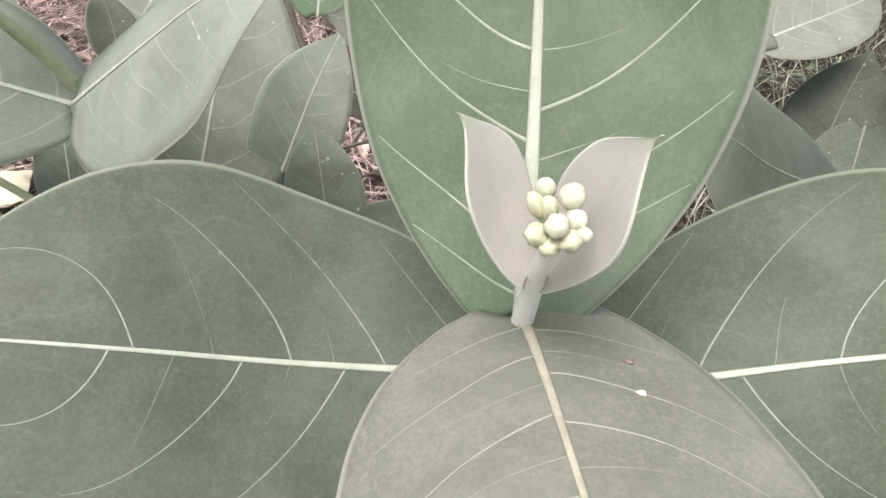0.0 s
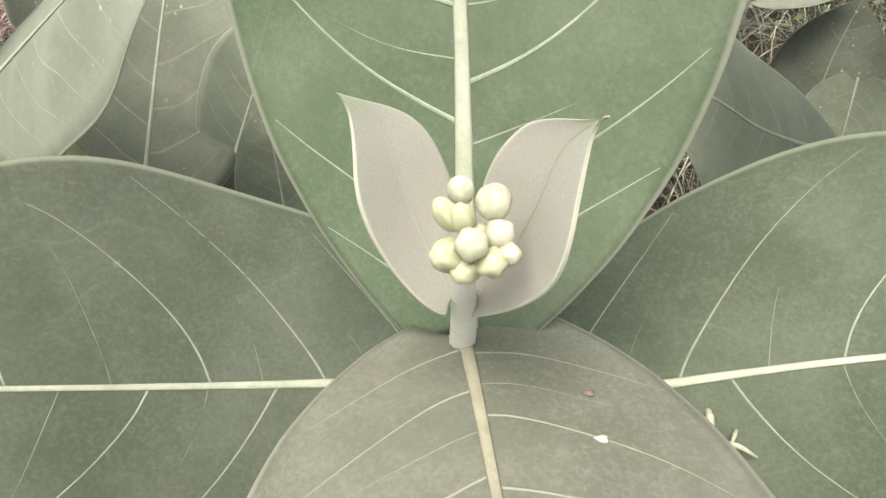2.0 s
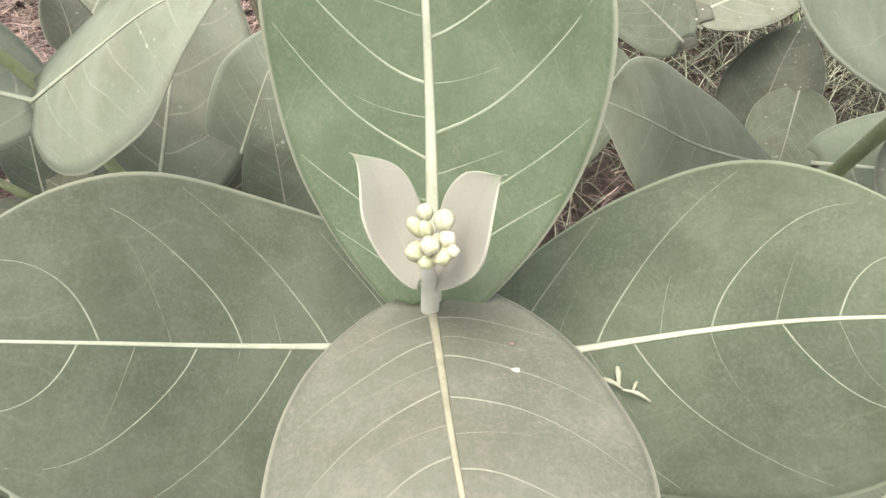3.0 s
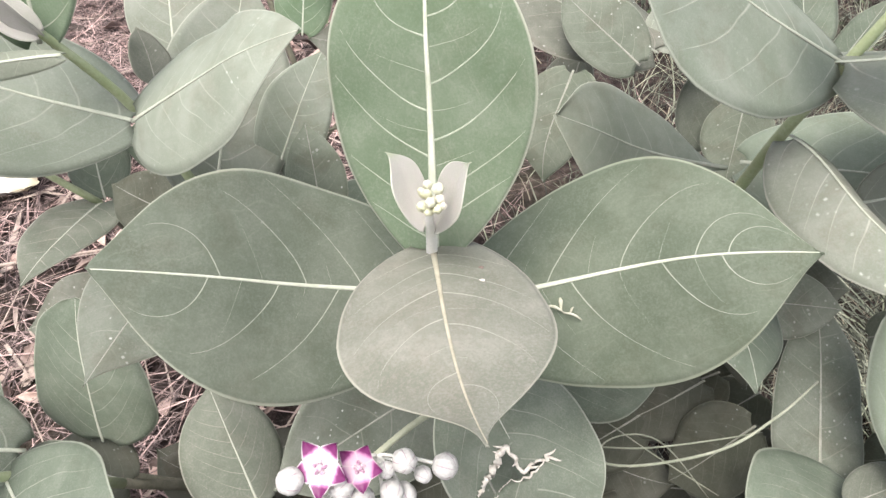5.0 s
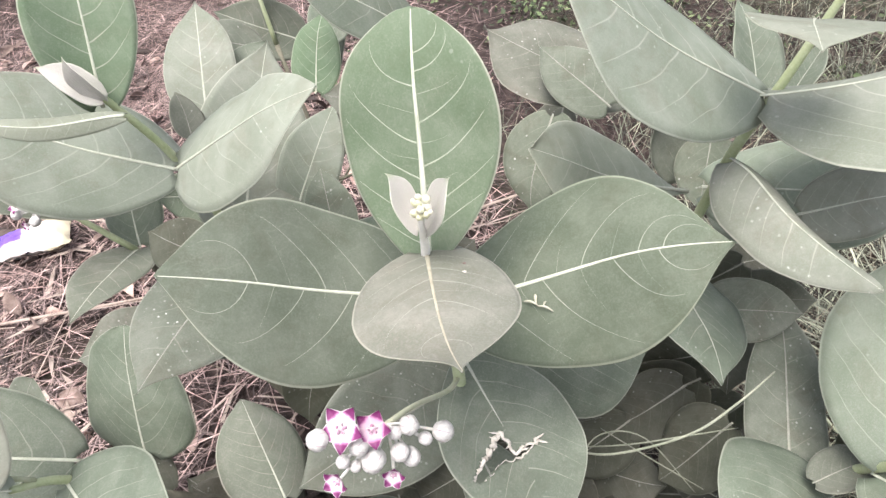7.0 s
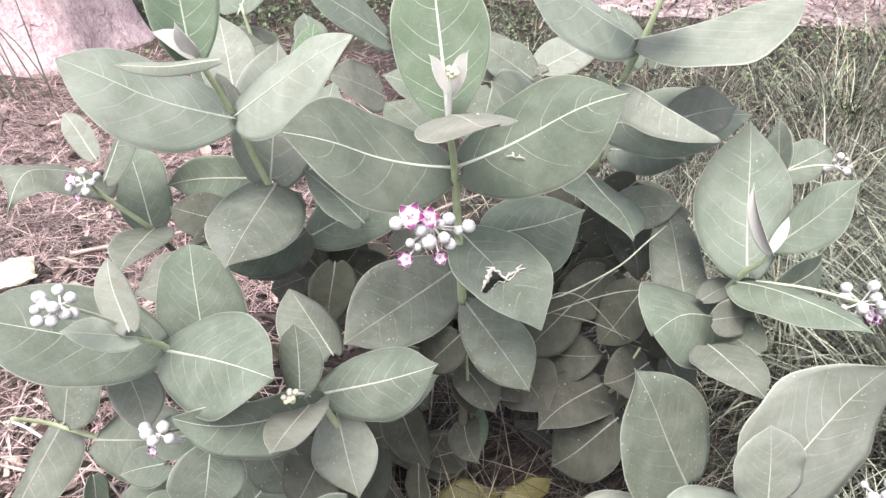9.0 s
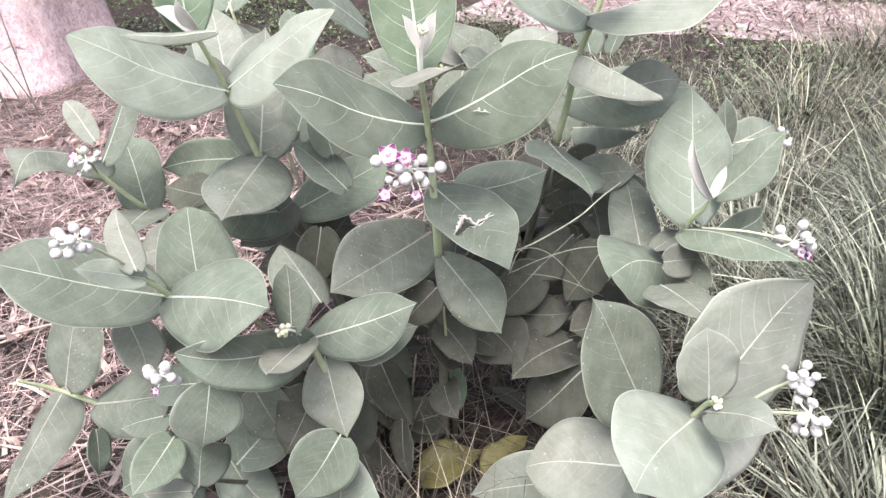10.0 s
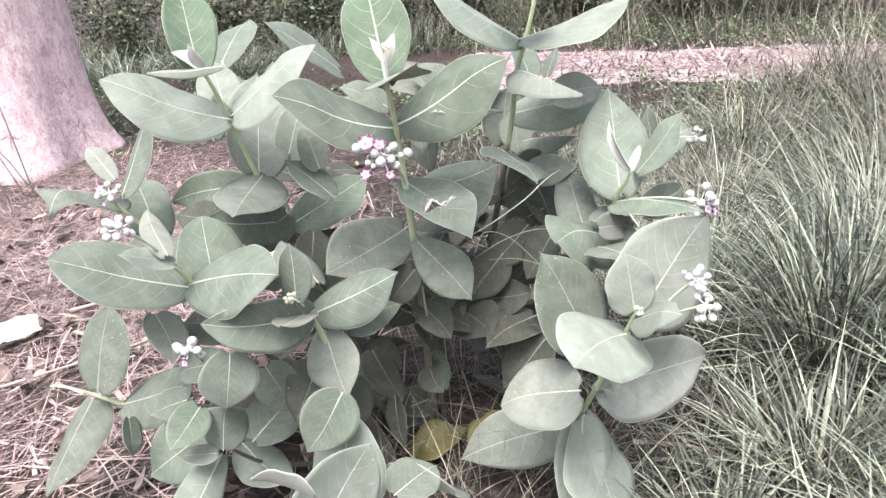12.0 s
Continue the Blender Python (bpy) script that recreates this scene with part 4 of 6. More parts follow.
leaf(middle, (-0.0458, 0.2214, 0.4719), (0.0711, 0.2730, 0.4887), (0.0077, -0.3245, 0.9458), 0.0437, 0.059, LEAF, arch=0.027, tip_drop=0.410, sway=0.022, waist=-0.045, full=1.101)
leaf(middle, (-0.0091, 0.4039, 0.2977), (0.0443, 0.3137, 0.2022), (0.6807, -0.3037, 0.6666), 0.0599, -0.092, LEAF_SHADE, arch=-0.004, tip_drop=-0.086, sway=-0.028, waist=-0.041, full=0.990)
leaf(middle, (-0.054, 0.197, 0.453), (-0.126, 0.186, 0.377), (-0.367, -0.805, 0.466), 0.039, 0.12, LEAF_SHADE)
flower_cluster(middle, (-0.134, 0.106, 0.621), (-0.112, 0.155, 0.57), 8, (), 'small knot of pale buds', 8, 0.0042, True, 0.012)

far_left = shoot_of('outer milkweed shoot with a drooping leaf', [(-0.575, 0.63, 0.73), (-0.56, 0.66, 0.66), (-0.5, 0.7, 0.55), (-0.35, 0.68, 0.3), (-0.1, 0.62, -0.03)], [0.003, 0.0045, 0.006, 0.008, 0.011])
leaf(far_left, (-0.5143, 0.7329, 0.5340), (-0.5697, 0.8491, 0.6743), (-0.1152, -0.7871, 0.6060), 0.0668, -0.110, LEAF, arch=0.029, tip_drop=0.473, sway=-0.039, waist=0.176, full=0.497)
leaf(far_left, (-0.5846, 0.7379, 0.6615), (-0.6510, 0.5500, 0.7383), (0.3997, 0.2222, 0.8893), 0.0922, -0.286, LEAF, tip_drop=1.644, arch=0.034, sway=-0.218, waist=0.170, full=1.502)
leaf(far_left, (-0.5396, 0.6498, 0.6962), (-0.4349, 0.7057, 0.8896), (-0.6773, -0.5227, 0.5177), 0.0530, -0.257, LEAF, arch=-0.017, tip_drop=0.124, sway=0.030, waist=0.041, full=0.919)
leaf(far_left, (-0.5589, 0.6811, 0.7272), (-0.6321, 0.7585, 0.7964), (-0.0849, -0.7076, 0.7015), 0.0272, 0.138, LEAF_GREY, arch=0.039, tip_drop=0.420, sway=-0.038, waist=0.173, full=0.769)
leaf(far_left, (-0.497, 0.700, 0.552), (-0.488, 0.479, 0.603), (0.10, -0.28, 0.95), 0.055, 0.05, LEAF, tip_drop=0.4, wavy=0.03)
leaf(far_left, (-0.310, 0.453, 0.593), (-0.444, 0.410, 0.596), (0.133, -0.372, 0.919), 0.056, 0.21, LEAF_DUSTY)
flower_cluster(far_left, (-0.546, 0.587, 0.722), (-0.56, 0.65, 0.67), 8, (((-0.01, -0.02, 0.016), 0.0125, 0.6), ((-0.012, -0.016, -0.02), 0.009, 0.5)), 'umbel of white and purple flower buds', 10, 0.0082, spread=0.03)

sprawling = shoot_of('sprawling milkweed shoot low over the litter', [(-0.69, 0.345, 0.385), (-0.65, 0.375, 0.335), (-0.57, 0.385, 0.27), (-0.4, 0.42, 0.2), (-0.1, 0.5, -0.03)], [0.0035, 0.004, 0.006, 0.008, 0.01])
leaf(sprawling, (-0.6252, 0.3737, 0.3368), (-0.5695, 0.4454, 0.5015), (-0.4090, -0.7781, 0.4767), 0.0751, -0.144, LEAF_DUSTY, arch=0.014, tip_drop=0.042, sway=0.030, waist=0.135, full=0.572)
leaf(sprawling, (-0.6610, 0.4144, 0.2895), (-0.7335, 0.2328, 0.1855), (-0.2831, -0.3892, 0.8766), 0.0583, -0.438, LEAF_DUSTY, arch=0.011, tip_drop=0.018, sway=-0.006, waist=-0.243, full=0.923)
leaf(sprawling, (-0.5782, 0.3674, 0.2933), (-0.3562, 0.2365, 0.4067), (-0.5705, -0.3086, 0.7611), 0.0731, -0.287, LEAF_DUSTY, arch=-0.041, tip_drop=-0.545, sway=0.019, waist=0.124, full=0.846)
leaf(sprawling, (-0.303, 0.202, 0.457), (-0.403, 0.223, 0.435), (-0.276, -0.479, 0.833), 0.038, 0.12)
leaf(sprawling, (-0.523, 0.241, 0.339), (-0.516, 0.188, 0.276), (0.923, -0.242, 0.299), 0.028, 0.13)
leaf(sprawling, (-0.389, 0.237, 0.363), (-0.481, 0.242, 0.335), (-0.244, -0.701, 0.670), 0.035, 0.11)
flower_cluster(sprawling, (-0.686, 0.335, 0.388), (-0.62, 0.3, 0.38), 5, (), 'small pinkish bud cluster', 12, 0.004, True, 0.012)
flower_cluster(sprawling, (-0.336, 0.142, 0.53), (-0.345, 0.27, 0.40), 7, (((-0.01, -0.012, -0.018), 0.010, 0.6),), 'umbel of white buds and a purple flower', 13, 0.0085, spread=0.028)

front_left = shoot_of('low front milkweed shoot with small pale leaves', [(-0.318, 0.105, 0.335), (-0.315, 0.135, 0.300), (-0.27, 0.28, 0.12), (-0.12, 0.42, -0.03)], [0.0025, 0.0035, 0.005, 0.007])
leaf(front_left, (-0.2594, 0.1151, 0.5246), (-0.2829, 0.0801, 0.4270), (0.2662, -0.9261, 0.2675), 0.0559, 0.119, LEAF, arch=0.042, tip_drop=0.374, sway=-0.002, waist=0.182, full=0.851)
leaf(front_left, (-0.3142, 0.0965, 0.3274), (-0.2899, 0.1143, 0.4160), (0.1008, -0.9805, 0.1688), 0.0495, -0.652, LEAF, arch=-0.059, tip_drop=-0.626, sway=0.032, waist=0.105, full=0.739)
leaf(front_left, (-0.3233, 0.0860, 0.3300), (-0.3900, 0.0701, 0.3527), (0.3478, -0.1406, 0.9270), 0.0254, 0.014, LEAF_GREY, arch=0.012, tip_drop=0.034, sway=0.012, waist=0.079, full=0.878)
leaf(front_left, (-0.3318, 0.1301, 0.2880), (-0.3837, -0.0830, 0.2897), (0.6005, -0.1398, 0.7874), 0.0503, -0.293, LEAF_PALE, arch=-0.013, tip_drop=0.200, sway=0.021, waist=0.492, full=0.958)
leaf(front_left, (-0.372, 0.223, 0.285), (-0.527, 0.234, 0.185), (-0.373, -0.791, 0.485), 0.068, 0.09, LEAF)
leaf(front_left, (-0.285, 0.223, 0.241), (-0.170, 0.363, 0.258), (0.166, -0.249, 0.954), 0.062, 0.08)
leaf(front_left, (-0.3337, 0.3101, 0.1700), (-0.2087, 0.1673, 0.1580), (0.0085, -0.0765, 0.9970), 0.0551, -0.250, LEAF_PALE, arch=0.006, tip_drop=0.006, sway=-0.082, waist=0.103, full=1.027)
leaf(front_left, (-0.074, 0.100, 0.404), (-0.158, 0.069, 0.307), (0.016, -0.954, 0.300), 0.055, 0.14)
leaf(front_left, (-0.117, 0.200, 0.417), (-0.185, 0.155, 0.316), (-0.290, -0.782, 0.551), 0.052, 0.12, LEAF_SHADE)
leaf(front_left, (-0.222, 0.212, 0.422), (-0.176, 0.182, 0.320), (0.021, -0.954, 0.298), 0.046, 0.12, LEAF_DUSTY)
leaf(front_left, (-0.342, 0.125, 0.413), (-0.381, 0.023, 0.402), (0.450, -0.350, 0.820), 0.036, 0.13, LEAF)

front = shoot_of('young milkweed shoot with upright leaves in front', [(-0.130, -0.140, 0.300), (-0.115, -0.04, 0.20), (-0.06, 0.15, 0.07), (0.05, 0.4, -0.03)], [0.003, 0.004, 0.0055, 0.007])
leaf(front, (-0.1090, 0.0633, 0.1529), (-0.0714, 0.1319, 0.3445), (-0.4783, -0.7928, 0.3777), 0.0843, -0.187, LEAF_PALE, arch=0.045, tip_drop=0.057, sway=-0.021, waist=0.011, full=0.815)
leaf(front, (-0.1441, -0.1507, 0.2989), (-0.0289, -0.0642, 0.4106), (0.4560, -0.8670, 0.2009), 0.0762, 0.100, LEAF_PALE, arch=0.011, tip_drop=-0.044, sway=0.024, waist=-0.226, full=0.786)
leaf(front, (-0.030, 0.322, -0.032), (-0.084, 0.427, 0.175), (-0.500, -0.817, 0.285), 0.072, 0.13, LEAF_SHADE)
leaf(front, (0.111, -0.027, 0.220), (-0.031, 0.111, 0.174), (0.475, 0.678, 0.561), 0.080, 0.27, LEAF_PALE)
leaf(front, (-0.114, -0.216, 0.455), (-0.202, -0.176, 0.482), (0.484, 0.731, 0.482), 0.043, 0.29, LEAF_HOARY)
leaf(front, (-0.001, -0.063, 0.287), (0.086, 0.016, 0.268), (0.303, -0.099, 0.948), 0.048, 0.11)

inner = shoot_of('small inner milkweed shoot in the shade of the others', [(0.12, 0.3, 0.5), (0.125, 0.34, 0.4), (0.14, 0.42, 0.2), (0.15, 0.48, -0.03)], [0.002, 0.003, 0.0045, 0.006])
leaf(inner, (0.147, 0.490, 0.413), (0.039, 0.462, 0.318), (-0.016, -0.955, 0.296), 0.047, 0.14, LEAF_SHADE)
leaf(inner, (0.133, 0.373, 0.404), (0.247, 0.349, 0.329), (0.499, -0.236, 0.834), 0.045, 0.12, LEAF_SHADE)
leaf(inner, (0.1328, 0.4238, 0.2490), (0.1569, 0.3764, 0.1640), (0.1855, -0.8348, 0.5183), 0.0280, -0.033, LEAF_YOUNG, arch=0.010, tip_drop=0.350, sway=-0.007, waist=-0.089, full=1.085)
leaf(inner, (0.102, 0.375, 0.373), (0.163, 0.399, 0.276), (0.776, -0.520, 0.358), 0.035, 0.07, LEAF_SHADE)
leaf(inner, (0.108, 0.296, 0.545), (0.044, 0.297, 0.472), (-0.399, -0.851, 0.340), 0.037, 0.12, LEAF_SHADE)
leaf(inner, (0.327, 0.431, 0.483), (0.231, 0.406, 0.390), (-0.152, -0.907, 0.393), 0.050, 0.13, LEAF_SHADE)
leaf(inner, (0.026, 0.301, 0.229), (0.029, 0.231, 0.137), (-0.818, -0.468, 0.334), 0.039, 0.11, LEAF_SHADE)
leaf(inner, (0.265, 0.448, 0.469), (0.196, 0.395, 0.399), (0.149, -0.850, 0.505), 0.042, 0.13, LEAF_SHADE)
leaf(inner, (0.195, 0.382, 0.456), (0.091, 0.356, 0.399), (-0.031, -0.891, 0.453), 0.045, 0.12, LEAF_SHADE)

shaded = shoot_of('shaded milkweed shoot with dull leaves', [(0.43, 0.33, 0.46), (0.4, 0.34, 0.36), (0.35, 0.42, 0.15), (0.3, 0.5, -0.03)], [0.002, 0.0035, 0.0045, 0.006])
leaf(shaded, (0.385, 0.370, 0.339), (0.242, 0.267, 0.349), (0.171, -0.138, 0.976), 0.060, 0.09, LEAF_SHADE)
leaf(shaded, (0.455, 0.342, 0.411), (0.341, 0.254, 0.453), (0.538, -0.323, 0.779), 0.049, 0.06, LEAF_SHADE)
leaf(shaded, (0.389, 0.287, 0.331), (0.277, 0.303, 0.194), (-0.710, -0.467, 0.527), 0.067, 0.16, LEAF_SHADE)
leaf(shaded, (0.398, 0.453, 0.538), (0.295, 0.432, 0.459), (-0.230, -0.820, 0.524), 0.048, 0.12, LEAF_SHADE)
leaf(shaded, (0.444, 0.390, 0.543), (0.369, 0.371, 0.438), (-0.685, -0.455, 0.570), 0.053, 0.16, LEAF_SHADE)
leaf(shaded, (0.425, 0.481, 0.521), (0.319, 0.479, 0.429), (-0.237, -0.924, 0.299), 0.058, 0.13, LEAF_SHADE)
leaf(shaded, (0.391, 0.491, 0.501), (0.306, 0.487, 0.409), (-0.278, -0.913, 0.299), 0.051, 0.14, LEAF_SHADE)
leaf(shaded, (0.452, 0.508, 0.552), (0.347, 0.517, 0.502), (-0.239, -0.907, 0.346), 0.043, 0.13, LEAF_SHADE)
leaf(shaded, (0.462, 0.645, 0.383), (0.376, 0.568, 0.318), (0.041, -0.666, 0.745), 0.053, 0.14, LEAF_SHADE)
leaf(shaded, (0.542, 0.567, 0.369), (0.470, 0.565, 0.266), (-0.406, -0.863, 0.300), 0.055, 0.14, LEAF_SHADE)
leaf(shaded, (0.435, 0.438, 0.297), (0.325, 0.457, 0.268), (-0.304, -0.518, 0.800), 0.040, 0.13, LEAF_SHADE)
leaf(shaded, (0.534, 0.449, 0.292), (0.482, 0.542, 0.234), (-0.396, 0.321, 0.860), 0.051, 0.09, LEAF_SHADE)

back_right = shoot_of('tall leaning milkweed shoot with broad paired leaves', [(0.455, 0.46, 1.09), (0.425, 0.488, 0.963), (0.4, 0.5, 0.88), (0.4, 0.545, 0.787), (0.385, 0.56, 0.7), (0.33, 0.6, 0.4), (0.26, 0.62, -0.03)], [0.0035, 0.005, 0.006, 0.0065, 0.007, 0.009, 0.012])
leaf(back_right, (0.4031, 0.4690, 0.9651), (0.1819, 0.3927, 1.1433), (0.6586, -0.3263, 0.6781), 0.0924, -0.237, LEAF_PALE, arch=-0.021, tip_drop=0.220, sway=0.069, waist=0.382, full=1.041)
leaf(back_right, (0.4064, 0.4648, 0.9658), (0.6390, 0.4430, 1.0469), (-0.3117, 0.1609, 0.9365), 0.1256, -0.362, LEAF_PALE, arch=-0.042, tip_drop=0.604, sway=-0.002, waist=0.098, full=0.757)
leaf(back_right, (0.3853, 0.4478, 0.9017), (0.4815, 0.2903, 0.8820), (-0.0099, -0.1301, 0.9915), 0.0356, -0.854, LEAF_PALE, arch=0.083, tip_drop=0.527, sway=-0.180, waist=-0.234, full=0.601)
leaf(back_right, (0.3684, 0.5453, 0.7973), (0.1996, 0.4185, 0.9380), (0.7463, -0.4586, 0.4824), 0.0684, -0.162, LEAF_HOARY, arch=-0.125, tip_drop=0.748, sway=0.002, waist=1.007, full=0.702)
leaf(back_right, (0.469, 0.450, 0.834), (0.602, 0.491, 0.834), (0.248, -0.800, 0.547), 0.041, 0.14, LEAF_GREY)
leaf(back_right, (0.4106, 0.5856, 0.7763), (0.6481, 0.5211, 0.8104), (-0.2507, -0.4780, 0.8418), 0.0796, -0.183, LEAF_PALE, arch=0.028, tip_drop=0.140, sway=-0.013, waist=0.186, full=0.970)
leaf(back_right, (0.3622, 0.5166, 0.7121), (0.4057, 0.3391, 0.7059), (0.3975, 0.0650, 0.9153), 0.0786, -0.091, LEAF, arch=-0.024, tip_drop=0.849, sway=-0.027, waist=-0.033, full=0.948)
leaf(back_right, (0.3226, 0.7790, 0.8099), (0.1093, 0.8560, 0.8875), (0.2186, -0.3227, 0.9209), 0.1024, -0.028, LEAF_DUSTY, arch=0.011, tip_drop=0.111, sway=0.040, waist=0.405, full=1.027)
leaf(back_right, (0.414, 0.494, 0.647), (0.527, 0.475, 0.662), (-0.202, -0.658, 0.725), 0.041, 0.13, LEAF_DUSTY)
leaf(back_right, (0.291, 0.708, 0.828), (0.190, 0.762, 0.894), (0.097, -0.690, 0.717), 0.045, 0.06, LEAF_DUSTY)
leaf(back_right, (0.246, 0.936, 0.710), (0.230, 0.875, 0.557), (-0.789, -0.538, 0.298), 0.062, 0.21, LEAF_DUSTY)
leaf(back_right, (0.472, 0.811, 0.716), (0.458, 0.749, 0.621), (-0.320, -0.773, 0.548), 0.048, 0.13, LEAF_DUSTY)
leaf(back_right, (0.506, 0.765, 0.821), (0.483, 0.847, 0.927), (0.507, -0.624, 0.594), 0.050, 0.22)
leaf(back_right, (0.548, 0.751, 0.821), (0.588, 0.784, 0.889), (-0.803, -0.181, 0.567), 0.029, 0.13)
leaf(back_right, (0.416, 0.433, 1.053), (0.381, 0.320, 1.081), (0.058, 0.226, 0.972), 0.053, 0.02, LEAF_GREY)
leaf(back_right, (0.471, 0.561, 0.669), (0.378, 0.559, 0.599), (-0.212, -0.931, 0.298), 0.041, 0.13, LEAF_SHADE)
leaf(back_right, (0.454, 0.567, 0.599), (0.467, 0.472, 0.500), (0.162, -0.700, 0.696), 0.052, 0.16, LEAF_SHADE)
leaf(back_right, (0.434, 0.800, 0.640), (0.470, 0.860, 0.790), (-0.200, -0.700, 0.680), 0.058, 0.10, LEAF_DUSTY)
leaf(back_right, (0.213, 0.700, 0.815), (0.183, 0.620, 0.705), (-0.300, -0.650, 0.700), 0.050, 0.12, LEAF_DUSTY)
leaf(back_right, (0.463, 0.701, 0.672), (0.563, 0.549, 0.704), (-0.100, -0.350, 0.930), 0.034, -1.000, LEAF_PALE)

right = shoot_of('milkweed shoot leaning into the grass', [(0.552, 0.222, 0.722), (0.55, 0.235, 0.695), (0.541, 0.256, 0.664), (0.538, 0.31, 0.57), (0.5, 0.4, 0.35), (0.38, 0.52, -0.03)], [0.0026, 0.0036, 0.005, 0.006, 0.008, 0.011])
leaf(right, (0.5475, 0.2579, 0.6623), (0.5705, 0.3830, 0.8589), (-0.1909, -0.8179, 0.5427), 0.0811, -0.503, LEAF_PALE, arch=-0.085, tip_drop=0.204, sway=-0.016, waist=0.292, full=0.910)
leaf(right, (0.5894, 0.2726, 0.6974), (0.6561, 0.2375, 0.8278), (-0.8962, -0.1443, 0.4195), 0.0495, -0.120, LEAF_PALE, arch=-0.025, tip_drop=0.581, sway=-0.044, waist=0.407, full=0.892)
leaf(right, (0.785, 0.620, 0.631), (0.796, 0.699, 0.722), (-0.933, -0.206, 0.294), 0.035, 0.10)
leaf(right, (0.810, 0.663, 0.612), (0.947, 0.714, 0.646), (0.043, -0.628, 0.777), 0.044, 0.15)
leaf(right, (0.548, 0.212, 0.728), (0.508, 0.238, 0.823), (-0.750, -0.500, -0.100), 0.011, 1.00, BRACT, rib=0.0012)
leaf(right, (0.5304, 0.2856, 0.5546), (0.3991, 0.1979, 0.6107), (0.5260, -0.2722, 0.8058), 0.0851, -0.398, LEAF, arch=0.053, tip_drop=0.515, sway=-0.081, waist=0.159, full=0.516)
leaf(right, (0.5369, 0.2564, 0.6460), (0.6499, 0.1017, 0.6658), (-0.0489, 0.0915, 0.9946), 0.0489, -0.314, LEAF, arch=0.074, tip_drop=0.128, sway=-0.050, waist=-0.071, full=1.119)
leaf(right, (0.5807, 0.2369, 0.6337), (0.7352, 0.3460, 0.6175), (0.5745, -0.7746, 0.2643), 0.0363, 0.224, LEAF, arch=0.039, tip_drop=0.319, sway=-0.015, waist=0.022, full=0.899)
leaf(right, (0.475, 0.189, 0.583), (0.486, 0.046, 0.622), (-0.083, 0.258, 0.963), 0.046, -0.04)
leaf(right, (0.4889, 0.2954, 0.5499), (0.5107, 0.5044, 0.6613), (-0.0020, -0.4702, 0.8826), 0.0467, -0.102, LEAF_DUSTY, arch=0.010, tip_drop=0.483, sway=0.005, waist=-0.082, full=0.907)
leaf(right, (0.483, 0.208, 0.616), (0.562, 0.232, 0.597), (0.360, -0.790, 0.497), 0.030, 0.13, LEAF_DUSTY)
leaf(right, (0.494, 0.274, 0.602), (0.571, 0.297, 0.619), (-0.225, 0.049, 0.973), 0.028, 0.11, LEAF_DUSTY)
leaf(right, (0.522, 0.655, 0.525), (0.608, 0.600, 0.569), (-0.628, -0.702, 0.337), 0.046, 0.15, LEAF_DUSTY)
leaf(right, (0.538, 0.160, 0.584), (0.511, 0.253, 0.559), (-0.719, -0.031, 0.695), 0.038, 0.10, LEAF_DUSTY)
leaf(right, (0.625, 0.378, 0.542), (0.593, 0.408, 0.463), (-0.933, -0.156, 0.324), 0.032, 0.09, LEAF_DUSTY)
leaf(right, (0.638, 0.561, 0.521), (0.666, 0.520, 0.583), (-0.932, -0.211, 0.294), 0.030, 0.11, LEAF_DUSTY)
leaf(right, (0.553, 0.223, 0.722), (0.582, 0.247, 0.764), (-0.5, -0.8, 0.3), 0.008, 0.5, BRACT, rib=0.0006)
flower_cluster(right, (0.684, 0.183, 0.65), (0.56, 0.25, 0.65), 9, (((0.008, -0.014, -0.012), 0.014, 0.8), ((0.022, -0.012, -0.02), 0.013, 0.7)), 'umbel of white buds and purple flowers', 15, 0.0085, spread=0.034)
flower_cluster(right, (0.916, 0.643, 0.632), (0.8, 0.62, 0.64), 8, (), 'umbel of small white buds', 16, 0.0075, spread=0.026)

front_right = shoot_of('front milkweed shoot with a tuft of pale leaves', [(0.424, -0.112, 0.608), (0.425, -0.085, 0.575), (0.40, -0.03, 0.44), (0.385, 0.04, 0.31), (0.37, 0.2, 0.1), (0.34, 0.35, -0.03)], [0.0028, 0.0036, 0.0045, 0.0055, 0.007, 0.009])
leaf(front_right, (0.4540, -0.0581, 0.5683), (0.5886, 0.0090, 0.7019), (0.1299, -0.9324, 0.3373), 0.0818, -0.064, LEAF_PALE, arch=-0.027, tip_drop=-0.479, sway=-0.023, waist=-0.265, full=0.730)
leaf(front_right, (0.3985, 0.0275, 0.4754), (0.3303, 0.0784, 0.6488), (0.4771, -0.7747, 0.4150), 0.0809, -0.029, LEAF_DUSTY, arch=-0.022, tip_drop=0.437, sway=0.004, waist=-0.187, full=0.925)
leaf(front_right, (0.4281, -0.0901, 0.5953), (0.4206, -0.0668, 0.6909), (0.0361, -0.9703, 0.2393), 0.0450, -0.031, LEAF_PALE, arch=0.014, tip_drop=0.074, sway=-0.005, waist=0.105, full=0.793)
leaf(front_right, (0.4181, -0.1095, 0.5918), (0.4419, -0.1970, 0.6556), (-0.7201, 0.2699, 0.6392), 0.0327, -0.368, LEAF_PALE, arch=0.014, tip_drop=0.830, sway=0.026, waist=0.075, full=1.017)
leaf(front_right, (0.4280, -0.0700, 0.5433), (0.2718, -0.2366, 0.6108), (0.5089, -0.1322, 0.8506), 0.0785, -0.107, LEAF_HOARY, arch=0.038, tip_drop=-0.161, sway=-0.039, waist=0.151, full=0.847)
